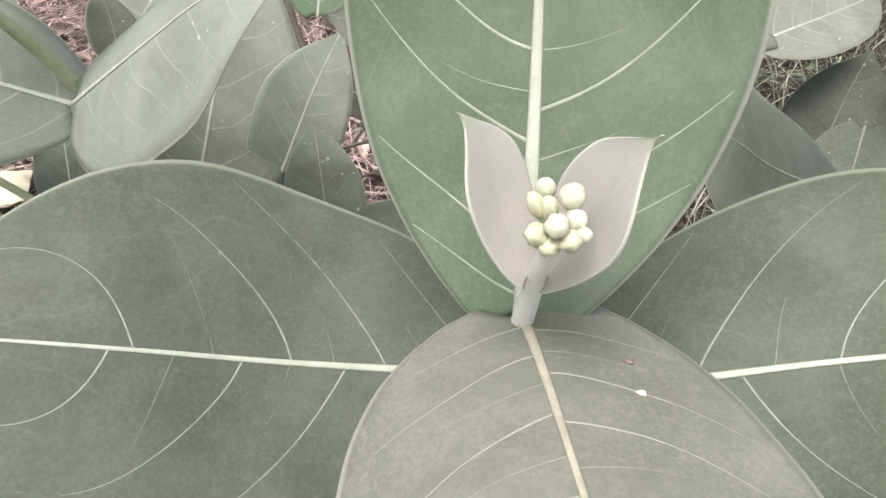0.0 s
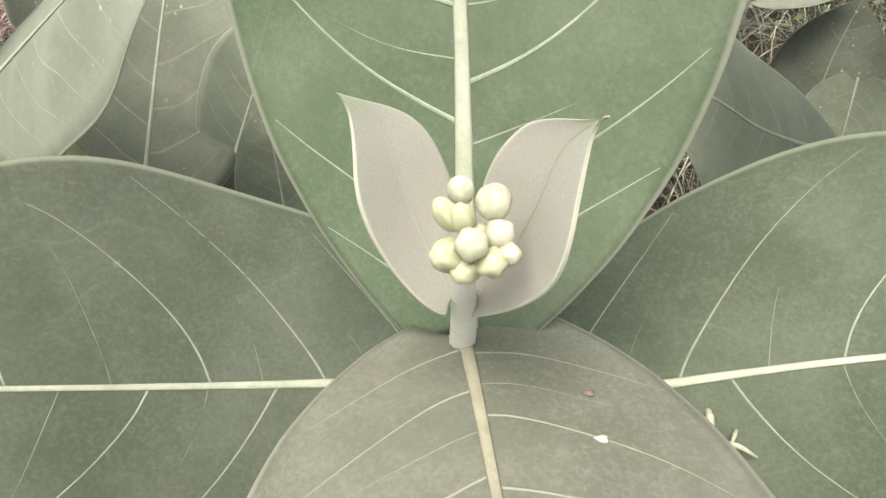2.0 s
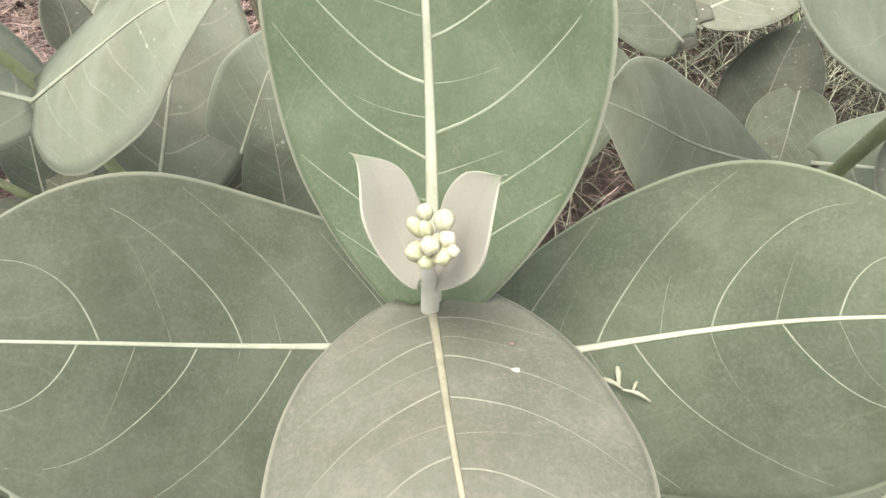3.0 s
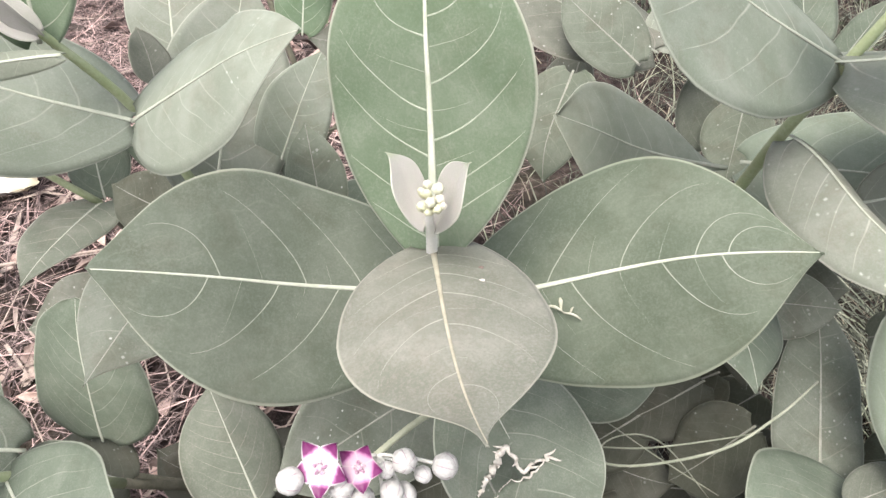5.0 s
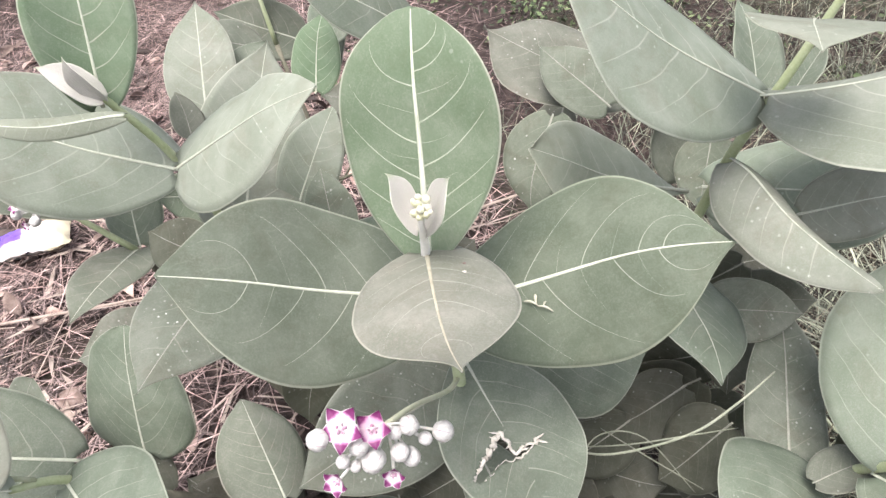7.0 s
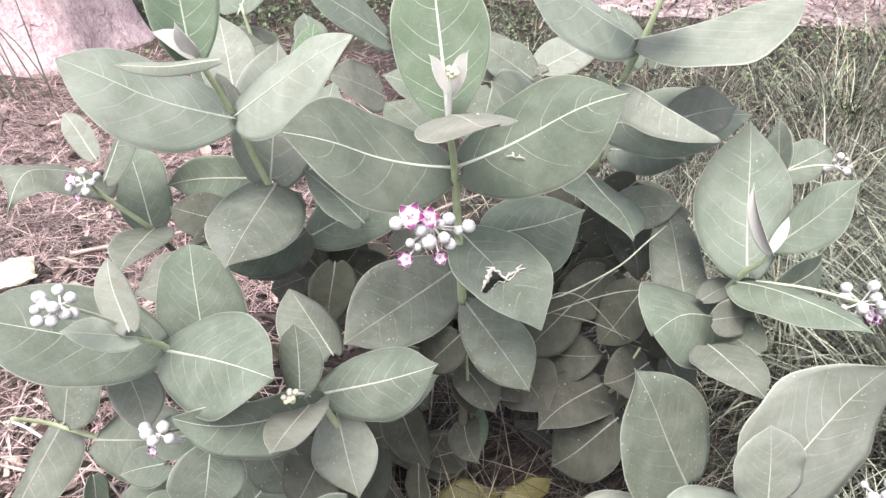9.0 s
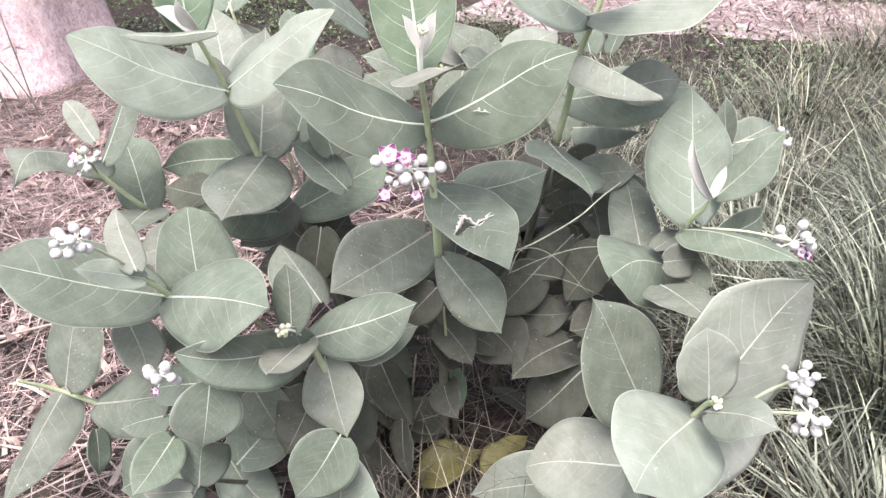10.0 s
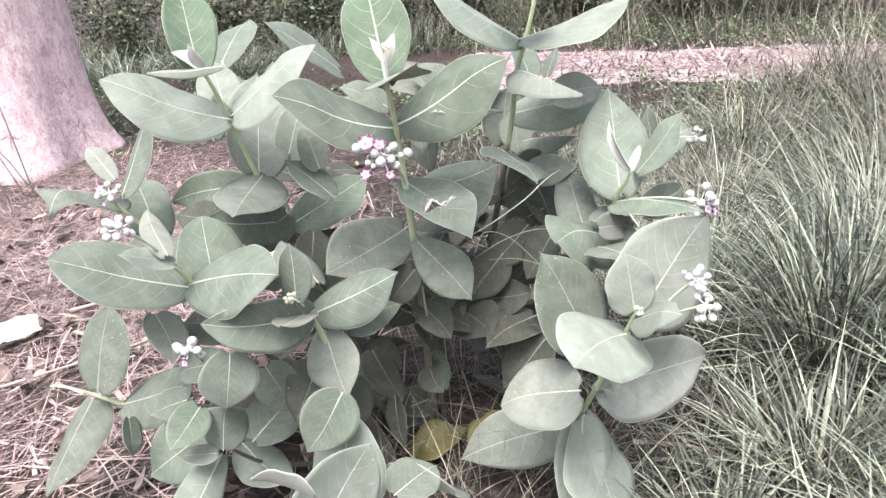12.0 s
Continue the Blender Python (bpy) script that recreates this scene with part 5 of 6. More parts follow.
leaf(front_right, (0.4155, 0.0044, 0.3800), (0.6591, 0.0685, 0.3614), (0.2639, -0.9355, 0.2350), 0.0724, 0.242, LEAF_HOARY, arch=-0.010, tip_drop=0.188, sway=0.007, waist=-0.264, full=0.640)
leaf(front_right, (0.3540, -0.0249, 0.4092), (0.2175, 0.0328, 0.3665), (-0.3996, -0.3057, 0.8642), 0.0700, -0.018, LEAF_GREY, arch=0.020, tip_drop=0.256, sway=-0.042, waist=-0.104, full=0.583)
leaf(front_right, (0.3769, 0.1005, 0.2323), (0.1455, 0.2213, 0.0800), (-0.6000, -0.7263, 0.3354), 0.0671, 0.021, LEAF_PALE, arch=0.001, tip_drop=0.130, sway=-0.029, waist=-0.024, full=1.116)
leaf(front_right, (0.4022, 0.0831, 0.2589), (0.4194, -0.0778, 0.0925), (0.5462, -0.5734, 0.6106), 0.1174, -0.091, LEAF_HOARY, arch=-0.024, tip_drop=0.219, sway=0.020, waist=0.628, full=1.008)
leaf(front_right, (0.395, 0.075, 0.262), (0.322, -0.045, 0.105), (0.10, -0.62, 0.70), 0.052, 0.05, LEAF_HOARY, tip_drop=0.5)
for x, y, z, h in ((0.010, -0.040, 0.012, 0.013), (-0.026, -0.022, 0.022, 0.012), (0.034, -0.016, 0.010, 0.012), (0.014, -0.012, 0.040, 0.010), (-0.010, -0.036, -0.018, 0.011)):
    leaf(front_right, (0.408, 0.002, 0.385), (0.408 + x, 0.002 + y, 0.385 + z), (-0.2, -0.5, 0.8), h, 0.3, LEAF_HOARY)
flower_cluster(front_right, (0.4986, -0.15, 0.672), (0.45, -0.12, 0.60), 9, (), 'umbel of round white buds', 17, 0.0062, spread=0.022)
flower_cluster(front_right, (0.502, -0.178, 0.642), (0.43, -0.09, 0.56), 10, (), 'umbel of round white buds', 18, 0.0062, spread=0.025)
flower_cluster(front_right, (0.422, -0.118, 0.614), (0.43, -0.1, 0.6), 7, (), 'small knot of pale buds', 19, 0.0036, True, 0.009)

behind = shoot_of('milkweed shoot standing behind the others', [(-0.3, 1.0, 0.93), (-0.28, 1.0, 0.8), (-0.2, 0.95, 0.5), (-0.1, 0.85, -0.03)], [0.003, 0.0045, 0.006, 0.009])
leaf(behind, (0.0156, 0.8019, 0.8950), (-0.1410, 0.6719, 1.0423), (0.7637, -0.2421, 0.5985), 0.0684, 0.037, LEAF, arch=0.032, tip_drop=-0.099, sway=0.014, waist=0.098, full=0.935)
leaf(behind, (-0.310, 1.014, 0.911), (-0.232, 1.216, 1.015), (-0.350, -0.319, 0.881), 0.086, 0.04)
leaf(behind, (0.002, 0.689, 0.818), (-0.090, 0.630, 0.886), (0.697, -0.393, 0.600), 0.052, 0.04, LEAF_DUSTY)
leaf(behind, (-0.220, 0.774, 0.887), (-0.311, 0.731, 0.926), (0.496, -0.326, 0.805), 0.038, 0.12, LEAF_DUSTY)
leaf(behind, (-0.142, 0.873, 0.858), (-0.160, 0.947, 0.916), (0.298, -0.539, 0.788), 0.036, 0.09)
leaf(behind, (0.113, 0.581, 0.833), (0.012, 0.581, 0.898), (0.453, -0.541, 0.708), 0.042, 0.14)
leaf(behind, (-0.340, 0.833, 0.755), (-0.373, 0.901, 0.871), (0.548, -0.644, 0.534), 0.047, 0.13)
leaf(behind, (-0.237, 1.021, 0.799), (-0.382, 0.996, 0.864), (0.290, -0.909, 0.298), 0.052, 0.13)
leaf(behind, (-0.171, 0.917, 0.773), (-0.155, 0.988, 0.888), (-0.537, -0.682, 0.496), 0.046, 0.10)
leaf(behind, (-0.133, 0.560, 0.748), (-0.076, 0.620, 0.876), (0.300, -0.600, 0.720), 0.042, 0.10, LEAF_PALE)
leaf(behind, (0.326, 0.800, 0.814), (0.462, 0.880, 0.850), (-0.100, -0.500, 0.860), 0.050, 0.10, LEAF_PALE)
leaf(behind, (-0.060, 0.480, 0.740), (-0.088, 0.550, 0.825), (0.100, -0.700, 0.700), 0.034, 0.10, LEAF_DUSTY)
leaf(behind, (-0.255, 0.620, 0.852), (-0.287, 0.740, 0.972), (0.100, -0.700, 0.700), 0.050, 0.10, LEAF_PALE)
leaf(behind, (-0.240, 0.660, 0.830), (-0.200, 0.750, 0.915), (0.150, -0.650, 0.750), 0.045, 0.10)
leaf(behind, (-0.123, 0.700, 0.854), (-0.120, 0.780, 0.940), (0.050, -0.700, 0.700), 0.036, 0.10, LEAF_YOUNG)


def shade_leaves(shoot, stem, count, seed):
    """Dull old leaves low on a stem, their colour darkened further for the crown's shade."""
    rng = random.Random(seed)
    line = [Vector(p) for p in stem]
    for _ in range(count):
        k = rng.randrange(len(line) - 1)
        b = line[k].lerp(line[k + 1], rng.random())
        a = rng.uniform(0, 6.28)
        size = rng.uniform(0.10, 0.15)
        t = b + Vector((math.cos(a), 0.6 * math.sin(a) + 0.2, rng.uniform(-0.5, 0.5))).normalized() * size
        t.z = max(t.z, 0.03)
        leaf(shoot, b, t, (rng.gauss(0, 0.4), rng.uniform(-0.9, 0.1), 0.7), size * rng.uniform(0.36, 0.46), rng.uniform(0, 0.2), LEAF_SHADE)


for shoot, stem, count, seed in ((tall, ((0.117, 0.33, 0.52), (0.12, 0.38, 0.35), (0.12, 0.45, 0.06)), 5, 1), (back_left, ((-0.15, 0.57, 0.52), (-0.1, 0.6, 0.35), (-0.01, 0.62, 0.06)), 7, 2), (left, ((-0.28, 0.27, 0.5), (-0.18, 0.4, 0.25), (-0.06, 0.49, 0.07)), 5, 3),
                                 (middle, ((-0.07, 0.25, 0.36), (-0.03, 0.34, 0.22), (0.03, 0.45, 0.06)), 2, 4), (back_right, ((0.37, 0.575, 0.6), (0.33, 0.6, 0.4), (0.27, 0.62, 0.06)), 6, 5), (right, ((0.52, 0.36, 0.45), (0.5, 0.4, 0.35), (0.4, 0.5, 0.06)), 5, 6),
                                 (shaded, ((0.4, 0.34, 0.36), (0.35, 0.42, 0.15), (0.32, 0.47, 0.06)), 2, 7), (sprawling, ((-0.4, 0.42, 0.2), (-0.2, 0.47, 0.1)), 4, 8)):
    shade_leaves(shoot, stem, count, seed)


def blocking_twigs(shoot, low, high, count, seed):
    """Leafy side twigs added to fill the back below the crown and block light."""
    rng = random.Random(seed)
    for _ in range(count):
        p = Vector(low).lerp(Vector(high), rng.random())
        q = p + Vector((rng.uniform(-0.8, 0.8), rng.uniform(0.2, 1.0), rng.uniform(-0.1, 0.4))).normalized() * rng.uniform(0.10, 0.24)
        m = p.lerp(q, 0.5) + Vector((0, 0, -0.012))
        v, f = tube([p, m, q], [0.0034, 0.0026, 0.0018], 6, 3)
        part("blocking_twig", mesh_of("blocking_twig", v, f, DIM_WOOD), shoot)
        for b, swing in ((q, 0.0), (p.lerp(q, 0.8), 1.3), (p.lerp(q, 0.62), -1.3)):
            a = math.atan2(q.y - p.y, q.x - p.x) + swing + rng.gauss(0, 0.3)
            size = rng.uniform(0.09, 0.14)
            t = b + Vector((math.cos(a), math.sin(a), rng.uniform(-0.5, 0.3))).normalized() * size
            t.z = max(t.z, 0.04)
            leaf(shoot, b, t, (rng.gauss(0, 0.3), rng.uniform(-0.7, 0.2), 0.8), size * rng.uniform(0.36, 0.48), rng.uniform(0, 0.2), LEAF_SHADE)


# Added leafage, mostly out of sight, that keeps light from the shrub's inside.
blocking_twigs(tall, (0.12, 0.40, 0.28), (0.117, 0.32, 0.56), 7, 51)
blocking_twigs(back_left, (-0.06, 0.61, 0.20), (-0.16, 0.56, 0.56), 7, 52)
blocking_twigs(back_right, (0.29, 0.61, 0.20), (0.37, 0.565, 0.60), 8, 53)
blocking_twigs(behind, (-0.13, 0.88, 0.14), (-0.22, 0.96, 0.56), 5, 54)


# ---- the tree behind ----
def build_tree():
    tree = new("tree")
    tree.location = (-2.4, 4.33, 0)
    tagged(tree, "thick old tree trunk with pale pinkish flaking bark", "tree")
    verts, faces = [], []
    rows, segs = 46, 56
    for i in range(rows + 1):
        s = i / rows
        z = -0.1 + 4.4 * s ** 1.5
        for j in range(segs):
            a = 2 * math.pi * j / segs
            flare = 0.15 * math.exp(-max(z, 0) / 0.26) * (0.7 + 0.5 * math.sin(5 * a + 1.1))
            r = 0.55 - 0.02 * z + flare
            r += 0.035 * noise.noise(Vector((math.cos(a) * 1.7, math.sin(a) * 1.7, z * 0.8))) + 0.014 * noise.noise(Vector((math.cos(a) * 6, math.sin(a) * 6, z * 3)))
            verts.append((r * math.cos(a) + 0.05 * z, r * math.sin(a) + 0.02 * z, z))
    for i in range(rows):
        for j in range(segs):
            k = (j + 1) % segs
            faces.append((i * segs + j, i * segs + k, (i + 1) * segs + k, (i + 1) * segs + j))
    faces.append(tuple(rows * segs + j for j in range(segs)))
    part("trunk", mesh_of("trunk", verts, faces, BARK), tree)
    for end, mid, r in (((-1.6, 0.4, 6.2), (-0.8, 0.2, 5.0), 0.2), ((1.1, 0.9, 6.4), (0.3, 0.5, 5.2), 0.19), ((-0.2, -0.9, 6.6), (-0.2, -0.3, 5.3), 0.17)):
        v, f = tube([(0.2, 0.08, 4.0), mid, end], [0.3, r, 0.05], 12, 6)
        part("limb", mesh_of("limb", v, f, BARK), tree)


build_tree()


# ---- litter and grass ----
def build_straw():
    rng = random.Random(5)
    items = []
    for _ in range(38000):
        x, y = (rng.gauss(-0.9, 1.0), rng.gauss(1.25, 1.1)) if rng.random() < 0.75 else (rng.uniform(-7, 7), rng.uniform(-5, 8))
        if (x > 0.1 and y > -0.7 and rng.random() < 0.9) or (x - 0.1) ** 2 / 0.2 + (y - 0.4) ** 2 / 0.3 < 1:
            continue
        if noise.noise(Vector((x * 2.6, y * 2.6, 8.1))) + 0.5 * noise.noise(Vector((x * 7, y * 7, 1.7))) < -0.12 and rng.random() < 0.75 or ((x - 0.15) ** 2 / 0.4 + (y - 0.6) ** 2 / 0.5 < 1 and rng.random() < 0.85):
            continue
        items.append(((x, y, ground_height(x, y) + rng.uniform(0.004, 0.03)), rng.uniform(0, 6.28), rng.uniform(0.05, 0.24), rng.choice((0.001, 0.0016, 0.0024, 0.0036)), rng.uniform(1.3, 1.6), rng.uniform(-0.2, 0.5)))
    for _ in range(12000):
        x, y = rng.gauss(-1.6, 0.65), rng.gauss(2.7, 0.7)
        if (x + 2.4) ** 2 + (y - 4.33) ** 2 > 0.3:
            items.append(((x, y, ground_height(x, y) + rng.uniform(0.004, 0.03)), rng.uniform(0, 6.28), rng.uniform(0.05, 0.24), rng.choice((0.0016, 0.0026, 0.0045)), rng.uniform(1.3, 1.6), rng.uniform(-0.2, 0.5)))
    for _ in range(9000):
        a, b = rng.uniform(-2.5, 8), rng.gauss(5.4, 0.55)
        x, y = 0.81 * a + 0.59 * b, -0.59 * a + 0.81 * b
        items.append(((x, y, ground_height(x, y) + rng.uniform(0.012, 0.03)), rng.uniform(0, 6.28), rng.uniform(0.05, 0.22), rng.choice((0.004, 0.008, 0.014)), rng.uniform(0.9, 1.6), rng.uniform(-0.2, 0.6)))
    tagged(new("straw_litter", blades_mesh("straw_litter", STRAW, items, 4)), "dry reddish-brown straw strewn over the soil", "straw", kind="stuff")
    items = []
    for _ in range(420):
        x, y = rng.uniform(-1.9, 0.1), rng.uniform(-0.3, 2.4)
        items.append(((x, y, ground_height(x, y) + rng.uniform(0.01, 0.04)), rng.uniform(0, 6.28), rng.uniform(0.12, 0.4), rng.choice((0.003, 0.005, 0.007)), rng.uniform(1.4, 1.6), rng.uniform(-0.1, 0.3)))
    for _ in range(220):
        x, y = rng.gauss(-1.0, 0.55), rng.gauss(1.0, 0.8)
        if x < -0.15:
            items.append(((x, y, ground_height(x, y) + rng.uniform(0.012, 0.045)), rng.uniform(0, 6.28), rng.uniform(0.05, 0.16), rng.choice((0.008, 0.012, 0.018)), rng.uniform(1.35, 1.6), rng.uniform(-0.3, 0.4)))
    tagged(new("dry_stalks", blades_mesh("dry_stalks", STRAW_PALE, items, 5)), "long pale dry stalks lying over the litter", "stalk", kind="stuff")


def build_grass():
    rng = random.Random(9)
    fresh, dry = [], []

    def tuft(cx, cy, radius, count, length, into, width=0.0060, spread=0.9):
        for _ in range(count):
            a, d = rng.uniform(0, 6.28), radius * rng.random() ** 0.6
            x, y = cx + d * math.cos(a), cy + d * math.sin(a)
            heading = a + rng.gauss(0, 0.7)
            into.append(((x, y, ground_height(x, y) - 0.01), heading, length * rng.uniform(0.5, 1.1), width * rng.uniform(0.6, 1.3), rng.uniform(0.02, spread) * d / radius + rng.uniform(0, 0.25), rng.uniform(0.4, 1.5)))

    for cx, cy, r, n, l in ((1.2, 0.40, 0.13, 420, 0.60), (1.42, 0.60, 0.18, 520, 0.64), (1.12, 0.90, 0.16, 300, 0.5), (1.7, 0.3, 0.2, 480, 0.62), (1.85, 1.0, 0.24, 520, 0.62), (1.5, 1.45, 0.22, 320, 0.5), (2.4, 1.6, 0.3, 600, 0.65), (2.1, 2.3, 0.3, 400, 0.5), (3.0, 2.2, 0.35, 600, 0.75), (2.8, 3.0, 0.3, 350, 0.5), (2.15, 0.6, 0.3, 520, 0.66), (0.9, 0.02, 0.13, 260, 0.4), (1.05, -0.3, 0.15, 330, 0.45), (0.78, -0.42, 0.13, 230, 0.36), (0.62, -0.1, 0.1, 130, 0.26), (1.4, -0.05, 0.18, 420, 0.55), (1.35, -0.5, 0.16, 300, 0.45), (0.95, 0.62, 0.1, 180, 0.38), (3.4, 3.2, 0.35, 500, 0.85), (3.7, 2.6, 0.35, 500, 0.9)):
        far = cy > 1.2
        tuft(cx, cy, r, n // 3 if far else n, l, fresh, 0.0048 if far else 0.0060, 1.3 if far else 0.9)
        tuft(cx, cy, r * 1.5, n if far else n // 3, l * 0.8, dry, 0.0036, 1.4)
    for _ in range(26000):
        x, y = (rng.gauss(1.5, 0.9), rng.gauss(1.1, 1.3)) if rng.random() < 0.75 else (rng.uniform(-1, 7), rng.uniform(-5, 6))
        if x < 0.1 and y > -0.9 or 4.5 < 0.59 * x + 0.81 * y < 6:
            continue
        if x < 0.5 and rng.random() < 0.6 or (x - 0.15) ** 2 / 0.16 + (y - 0.42) ** 2 / 0.2 < 1:
            continue
        (fresh if rng.random() < 0.7 else dry).append(((x, y, ground_height(x, y) - 0.005), rng.uniform(0, 6.28), rng.uniform(0.08, 0.3), rng.uniform(0.002, 0.004), rng.uniform(0.1, 1.3), rng.uniform(0.2, 1.2)))
    for _ in range(1100):
        x, y = rng.uniform(-0.15, 0.75), rng.uniform(-0.1, 0.85)
        dry.append(((x, y, ground_height(x, y) - 0.005), rng.uniform(0, 6.28), rng.uniform(0.15, 0.45), rng.uniform(0.001, 0.002), rng.uniform(0.4, 1.4), rng.uniform(0.1, 0.9)))
    for _ in range(900):
        x, y = rng.uniform(-2.6, 0.0), rng.uniform(-0.4, 3.2)
        if noise.noise(Vector((x * 1.6, y * 1.6, 0.4))) > 0.05:
            dry.append(((x, y, ground_height(x, y) - 0.004), rng.uniform(0, 6.28), rng.uniform(0.04, 0.12), rng.uniform(0.0015, 0.003), rng.uniform(0.1, 1.3), rng.uniform(0.2, 1.0)))
    for cx, cy in ((-2.6, 7.6), (-1.9, 8.2), (-1.2, 7.2), (-3.3, 8.8), (-0.4, 8.0), (0.9, 7.5)):
        tuft(cx, cy, 0.45, 320, 0.55, fresh, 0.009, 1.0)
    for _ in range(9000):
        x, y = rng.uniform(-6.5, 6.5), rng.uniform(4.0, 12.5)
        if 0.59 * x + 0.81 * y > 6.0:
            dry.append(((x, y, ground_height(x, y)), rng.uniform(0, 6.28), rng.uniform(0.25, 0.8), rng.uniform(0.004, 0.008), rng.uniform(0.0, 0.6), rng.uniform(0.1, 0.9)))
    tagged(new("tall_grass", blades_mesh("tall_grass", GRASS, fresh, 6)), "tall arching tussocks of grey-green grass", "grass", kind="stuff")
    tagged(new("dry_grass", blades_mesh("dry_grass", GRASS_DRY, dry, 5)), "thin brown dry grass among the green", "grass", kind="stuff")


def leaf_cloud(name, material, spots, label, category):
    """Many small leaves in one mesh. spots: centre, size, seeded turn."""
    rng = random.Random(77)
    verts, faces = [], []
    for p, size in spots:
        d = Vector((rng.gauss(0, 1), rng.gauss(0, 1), rng.gauss(0.2, 0.6))).normalized()
        n = Vector((rng.gauss(0, 0.6), rng.gauss(-0.2, 0.6), 1)).normalized()
        s = d.cross(n).normalized() * size * 0.28
        o, c = len(verts), Vector(p)
        verts += [c, c + d * size * 0.4 + s, c + d * size, c + d * size * 0.4 - s, c + d * size * 0.45 - n * size * 0.05]
        faces += [(o, o + 4, o + 1), (o + 1, o + 4, o + 2), (o + 2, o + 4, o + 3), (o + 3, o + 4, o)]
    return tagged(new(name, mesh_of(name, verts, faces, material, False)), label, category, kind="stuff")


def build_weeds():
    rng = random.Random(21)
    spots = []
    for _ in range(150000):
        x, y = (rng.uniform(-6.5, 5.5), rng.uniform(1.5, 12.5)) if rng.random() < 0.85 else (rng.uniform(-9, 9), rng.uniform(-6, 10))
        across = 0.59 * x + 0.81 * y
        if (4.7 < across - 0.45 * noise.noise(Vector((x * 1.7, y * 1.7, 2.2))) < 6.1 and x > -0.5 and rng.random() < 0.985) or (-2.5 < x < 1.4 and -1.2 < y < 2.3) or (-3.2 < x < -0.7 and y < 3.7) or (x + 2.38) ** 2 + (y - 4.05) ** 2 < 0.6:
            continue
        if across < 6.2 and noise.noise(Vector((x * 0.8, y * 0.8, 5.5))) < -0.05 and rng.random() < 0.8:
            continue
        spots.append(((x, y, ground_height(x, y) + rng.uniform(0.0, 0.12)), rng.uniform(0.016, 0.045)))
    leaf_cloud("weeds", WEED, spots, "low green weeds covering the ground", "weeds")


def build_bushes():
    rng = random.Random(33)
    for x, y, r, h in ((5.2, 6.3, 0.9, 1.3), (4.2, 7.2, 0.9, 1.1), (6.2, 5.2, 0.9, 1.5), (3.1, 7.9, 0.9, 1.0), (1.9, 8.4, 0.9, 1.1), (0.8, 8.6, 0.9, 1.2), (-0.4, 9.0, 0.9, 1.1), (-1.5, 9.3, 1.0, 1.3), (-3.0, 9.8, 1.1, 1.5), (-4.6, 9.0, 1.1, 1.5), (5.2, 8.2, 1.1, 1.7), (7.0, 6.6, 1.1, 1.8), (3.6, 9.4, 1.2, 1.7), (1.6, 10.2, 1.2, 1.8), (-0.6, 10.8, 1.2, 1.8), (-5.0, 6.5, 1.0, 1.4)):
        bush = new("bush")
        bush.location = (x, y, 0)
        tagged(bush, "dark green leafy bush behind the path", "bush", "bushes behind the path")
        spots = []
        for _ in range(14):
            a, d = rng.uniform(0, 6.28), rng.uniform(0.3, 1) * r
            end = (d * math.cos(a), d * math.sin(a), h * rng.uniform(0.5, 1.0))
            v, f = tube([(0.05 * math.cos(a), 0.05 * math.sin(a), -0.02), (end[0] * 0.35, end[1] * 0.35, end[2] * 0.6), end], [0.014, 0.009, 0.003], 5, 3)
            part("branch", mesh_of("branch", v, f, DIM_WOOD), bush)
            for _ in range(230):
                t = rng.uniform(0.25, 1.05)
                spots.append(((end[0] * t + rng.gauss(0, 0.16), end[1] * t + rng.gauss(0, 0.16), max(0.03, end[2] * t + rng.gauss(0, 0.14))), rng.uniform(0.04, 0.09)))
        foliage = leaf_cloud("foliage", BUSH, spots, "", "")
        foliage.parent = bush


build_straw()
build_grass()
build_weeds()
build_bushes()


# ---- small things ----
def curled_leaf(name, material, length, half, place, turn, label, category, cup=0.5, seed=3):
    me = blade_mesh(name, material, length, half, cup, seed, 16, 10, 0.12, 0.12)
    ob = new(name, me)
    ob.matrix_basis = Matrix.Translation(place) @ Euler([radians(a) for a in turn]).to_matrix().to_4x4()
    return tagged(ob, label, category)


curled_leaf("fallen_leaf", YELLOW, 0.15, 0.05, (0.055, 0.315, 0.03), (10, -8, 20), "yellowed fallen leaf lying on the soil", "leaf", 0.3, 4)
curled_leaf("fallen_leaf", YELLOW, 0.13, 0.04, (0.20, 0.29, 0.045), (-15, -18, 35), "yellow fallen leaf tilted against dry grass", "leaf", 0.4, 5)


def build_dry_leaves():
    rng = random.Random(61)
    verts, faces = [], []
    for _ in range(800):
        x, y = rng.uniform(-2.4, 0.05), rng.uniform(-0.4, 3.0)
        v, f, _, _ = blade(rng.uniform(0.03, 0.11), rng.uniform(0.008, 0.028), rng.uniform(0.2, 1.2), rng.randrange(999), 6, 4, rng.uniform(-0.1, 0.25), 0.2)
        m = Matrix.Translation((x, y, ground_height(x, y) + rng.uniform(0.008, 0.03))) @ Euler((rng.gauss(0, 0.5), rng.gauss(0, 0.4), rng.uniform(0, 6.28))).to_matrix().to_4x4()
        o = len(verts)
        verts += [m @ Vector(p) for p in v]
        faces += [tuple(i + o for i in q) for q in f]
    tagged(new("dry_leaves", mesh_of("dry_leaves", verts, faces, DRY)), "curled dry brown and pinkish leaves on the soil", "leaves", kind="stuff")


build_dry_leaves()


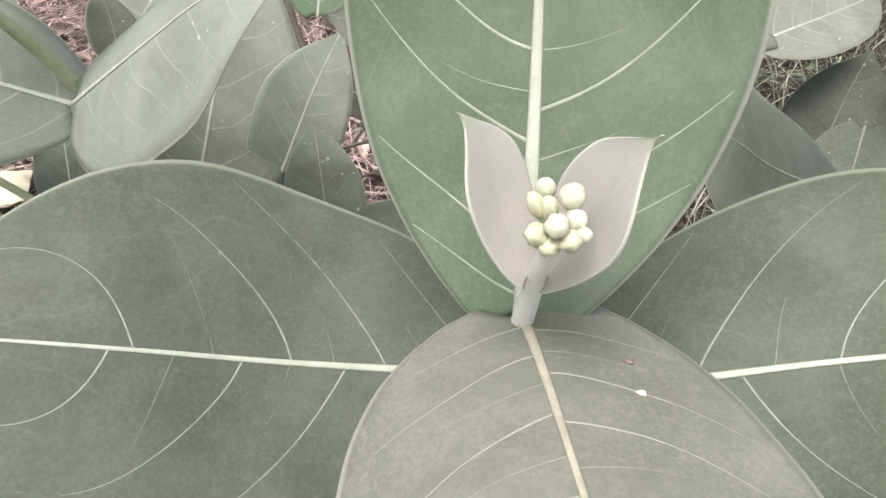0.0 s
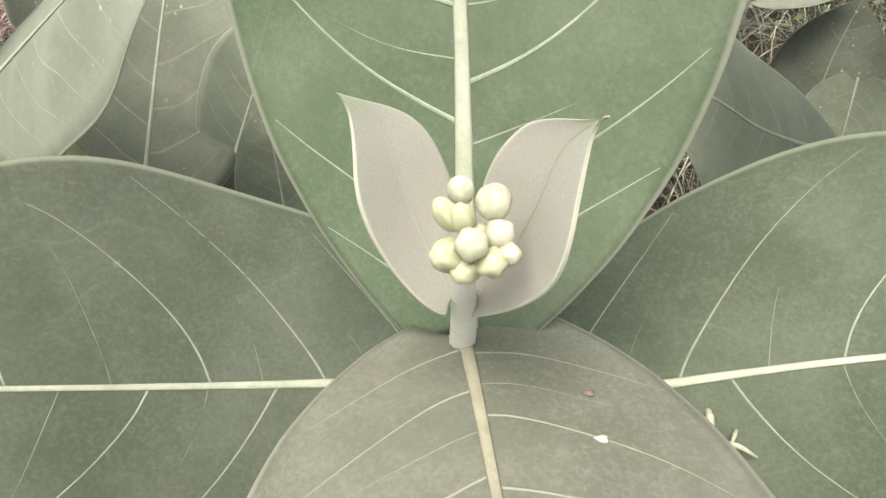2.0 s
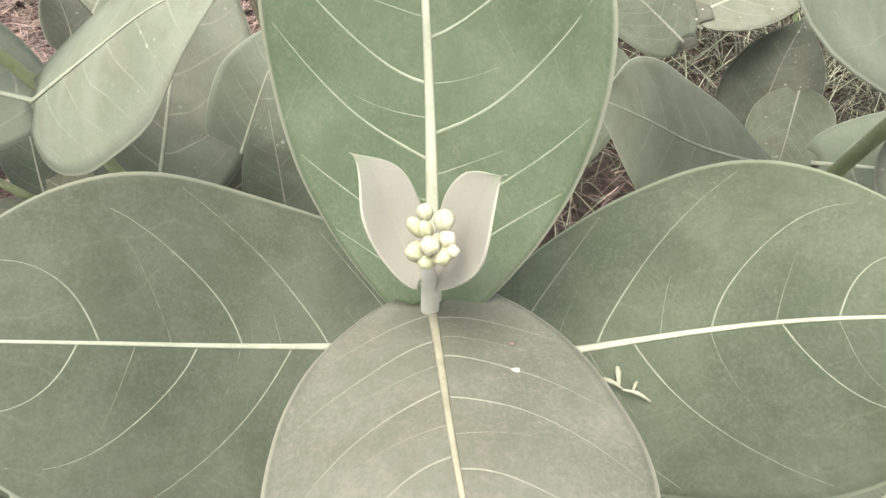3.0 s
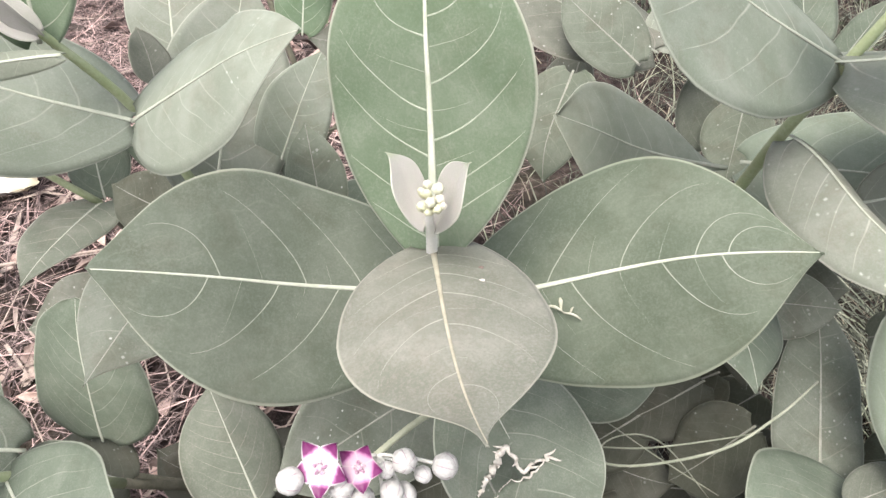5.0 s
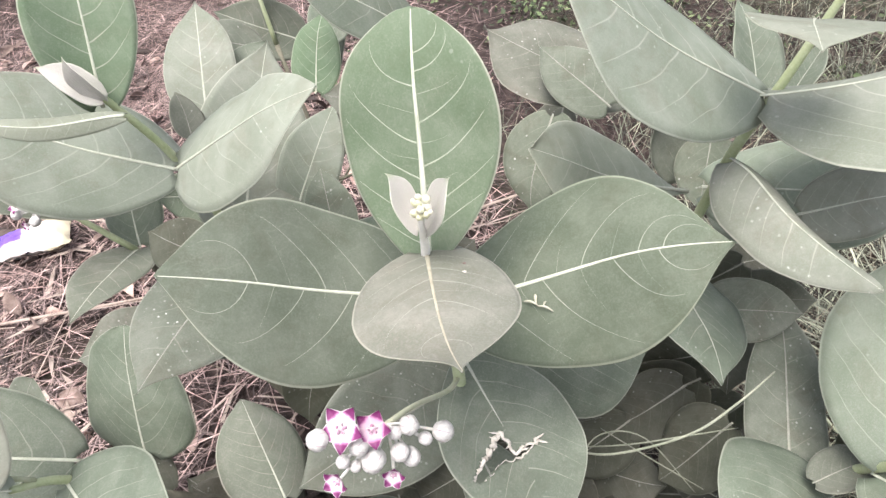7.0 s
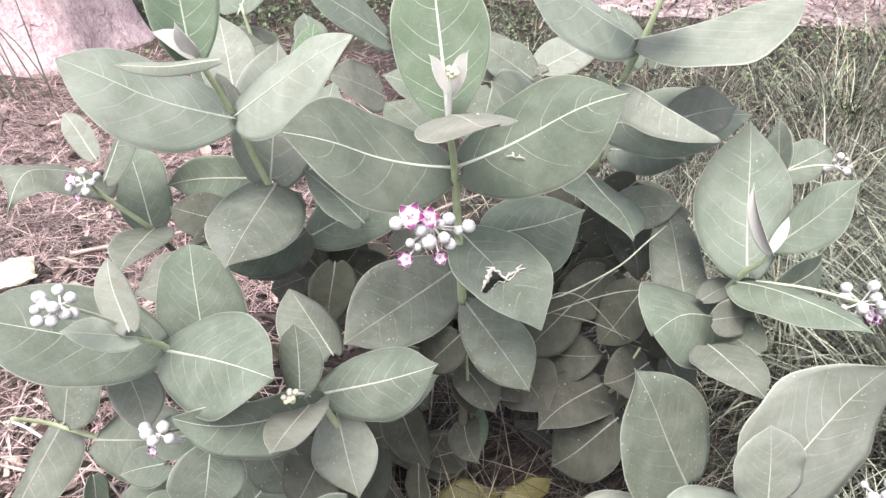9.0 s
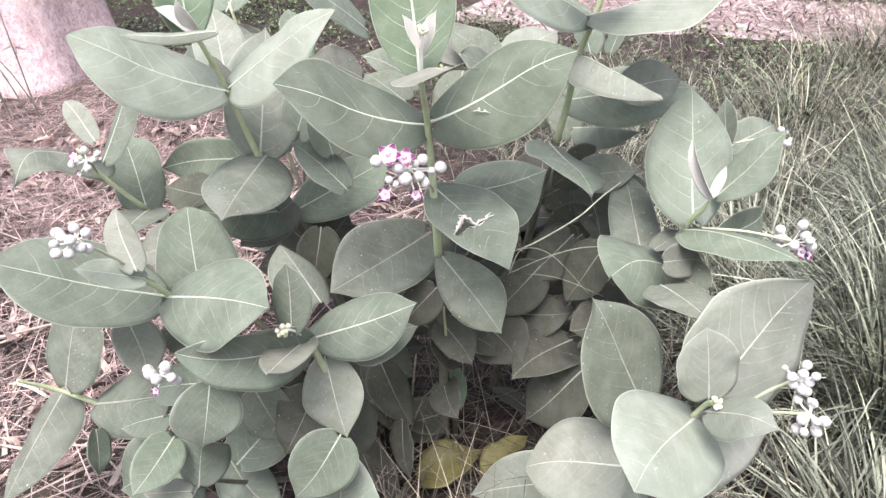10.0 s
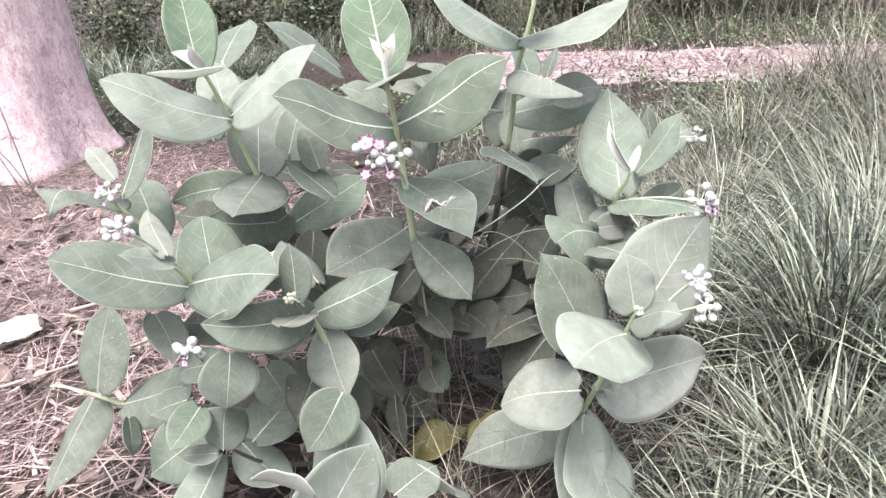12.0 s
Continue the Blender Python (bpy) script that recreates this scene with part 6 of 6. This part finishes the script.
def packet_material():
    g = Nodes("printed_film")
    p = g.coord("Object")
    x = g.split(p)
    n = g.noise(18, 2, vector=p)
    tone = g.mix(g.span(g.math("ADD", x[0], g.math("MULTIPLY", n, 0.05)), 0.05, 0.07), (0.54, 0.50, 0.48), (0.52, 0.46, 0.34))
    tone = g.mix(g.math("MULTIPLY", g.math("SUBTRACT", 1.0, g.span(x[0], -0.03, -0.02)), g.span(x[1], -0.03, -0.01)), tone, (0.14, 0.07, 0.45))
    return g.done(tone, 0.3, g.bump(n, 0.4, 0.004), 0.5)


def build_packet():
    """A crumpled snack packet on the litter."""
    verts, faces = [], []
    nx, ny = 22, 14
    for side in (1, -1):
        for i in range(nx + 1):
            for j in range(ny + 1):
                u, v = i / nx * 2 - 1, j / ny * 2 - 1
                puff = 0.028 * (1 - u ** 6) * (1 - v ** 4)
                c = 0.012 * noise.noise(Vector((u * 3, v * 3, side * 2.0))) + 0.006 * noise.noise(Vector((u * 9, v * 9, side)))
                verts.append((0.105 * u + c, 0.062 * v * (1 + 0.1 * math.sin(3 * u)), side * puff + c * (1 - u ** 6)))
    row = ny + 1
    n = (nx + 1) * row
    for i in range(nx):
        for j in range(ny):
            q = i * row + j
            faces.append((q, q + row, q + row + 1, q + 1))
            faces.append((n + q, n + q + 1, n + q + row + 1, n + q + row))
    ob = new("snack_packet", mesh_of("snack_packet", verts, faces, packet_material()))
    ob.matrix_basis = pose(-1.306, 1.3385, 0.045, 6, -4, 25)
    tagged(ob, "crumpled white and yellow snack packet with a purple patch", "packet")


build_packet()


def build_sticks():
    rng = random.Random(71)
    for a, b, r in (((0.58, 0.24, 0.02), (0.78, 0.12, 0.03), 0.006), ((-1.5, 0.9, 0.02), (-0.75, 1.15, 0.03), 0.006), ((-0.35, 1.35, 0.03), (0.35, 1.6, 0.12), 0.006), ((-1.15, 1.5, 0.02), (-0.7, 1.62, 0.03), 0.008), ((-0.95, 0.2, 0.015), (-0.6, 0.35, 0.02), 0.005)):
        p, q = Vector(a), Vector(b)
        mids = [p.lerp(q, k / 4) + Vector((rng.gauss(0, 0.008), rng.gauss(0, 0.008), 0)) for k in range(1, 4)]
        v, f = tube([p, *mids, q], [r, r * 0.8, r * 0.5], 7, 3)
        tagged(new("stick", mesh_of("stick", v, f, STRAW_PALE)), "thin dry stick lying on the litter", "stick", "sticks on the ground")


build_sticks()


def build_runner():
    """Long bent grass stalks that arch through the shrub."""
    for line, r in (([(0.230, 0.300, 0.600), (0.277, 0.275, 0.633), (0.350, 0.275, 0.675), (0.400, 0.300, 0.700), (0.445, 0.340, 0.704)], 0.0014),
                    ([(0.250, 0.360, 0.520), (0.310, 0.340, 0.560), (0.380, 0.350, 0.570), (0.450, 0.380, 0.550)], 0.0010),
                    ([(0.240, 0.300, 0.560), (0.270, 0.330, 0.590), (0.330, 0.350, 0.560), (0.400, 0.330, 0.480)], 0.0009),
                    ([(0.290, 0.420, 0.480), (0.350, 0.360, 0.500), (0.430, 0.330, 0.470)], 0.0009)):
        v, f = tube(line, [r * 0.9, r, r, r * 0.65], 7, 6)
        tagged(new("grass_stalk", mesh_of("grass_stalk", v, f, RUNNER)), "grey-green bent grass stalk reaching through the shrub", "grass stalk", "stalks through the shrub")


build_runner()


def build_debris():
    """A shrivelled flower that has dropped on a leaf, and crumbs on another."""
    ob = new("dropped_flower")
    ob.location = spot_on(perch, (0.184, 0.240, 0.890)) + Vector((-0.004, 0.0, 0.0006))
    tagged(ob, "shrivelled dropped flower lying on a leaf", "flower")
    for a, b, r in (((-0.016, 0.004, 0.002), (0.0, -0.004, 0.004), 0.0016), ((0.0, -0.004, 0.003), (0.018, -0.010, 0.001), 0.0014), ((-0.002, -0.002, 0.003), (-0.003, 0.016, 0.005), 0.0022), ((0.006, -0.006, 0.003), (0.01, 0.003, 0.004), 0.0012)):
        p, q = Vector(a) * 0.72, Vector(b) * 0.72
        v, f = tube([p, p.lerp(q, 0.5) + Vector((0, 0, 0.002)), q], [r * 0.35, r * 0.75, r * 0.3], 6, 3)
        part("petal_shred", mesh_of("petal_shred", v, f, SHRED), ob)
    for x, y, z, m in ((0.1274, 0.2033, 0.970, DRY), (0.1283, 0.1908, 0.9745, EATEN)):
        v, f = ball(0.0012, 3, 0.4, 0.6, 6, 8)
        crumb = new("crumb", mesh_of("crumb", v, f, m))
        crumb.matrix_basis = Matrix.Translation(spot_on(ledge, (x, y, z)) + Vector((0, 0, 0.0006))) @ Matrix.Diagonal((1.6, 0.9, 1, 1))
        tagged(crumb, "tiny dry crumb lying on a leaf", "crumb")


build_debris()


def build_dry_weed():
    """Thin leafless dry stems that stand in front of the tree."""
    rng = random.Random(83)
    ob = new("dry_weed")
    ob.location = (-2.15, 3.25, 0)
    tagged(ob, "thin leafless dry weed stems standing before the trunk", "weed")
    for k in range(9):
        x, y, h = rng.gauss(0, 0.16), rng.gauss(0, 0.08), rng.uniform(0.35, 0.95)
        lean = rng.gauss(-0.05, 0.1)
        v, f = tube([(x, y, -0.02), (x + lean * 0.4, y, h * 0.5), (x + lean * 1.3, y + 0.02, h)], [0.0045, 0.0035, 0.0015], 6, 4)
        part("dry_stem", mesh_of("dry_stem", v, f, DIM_WOOD), ob)


build_dry_weed()
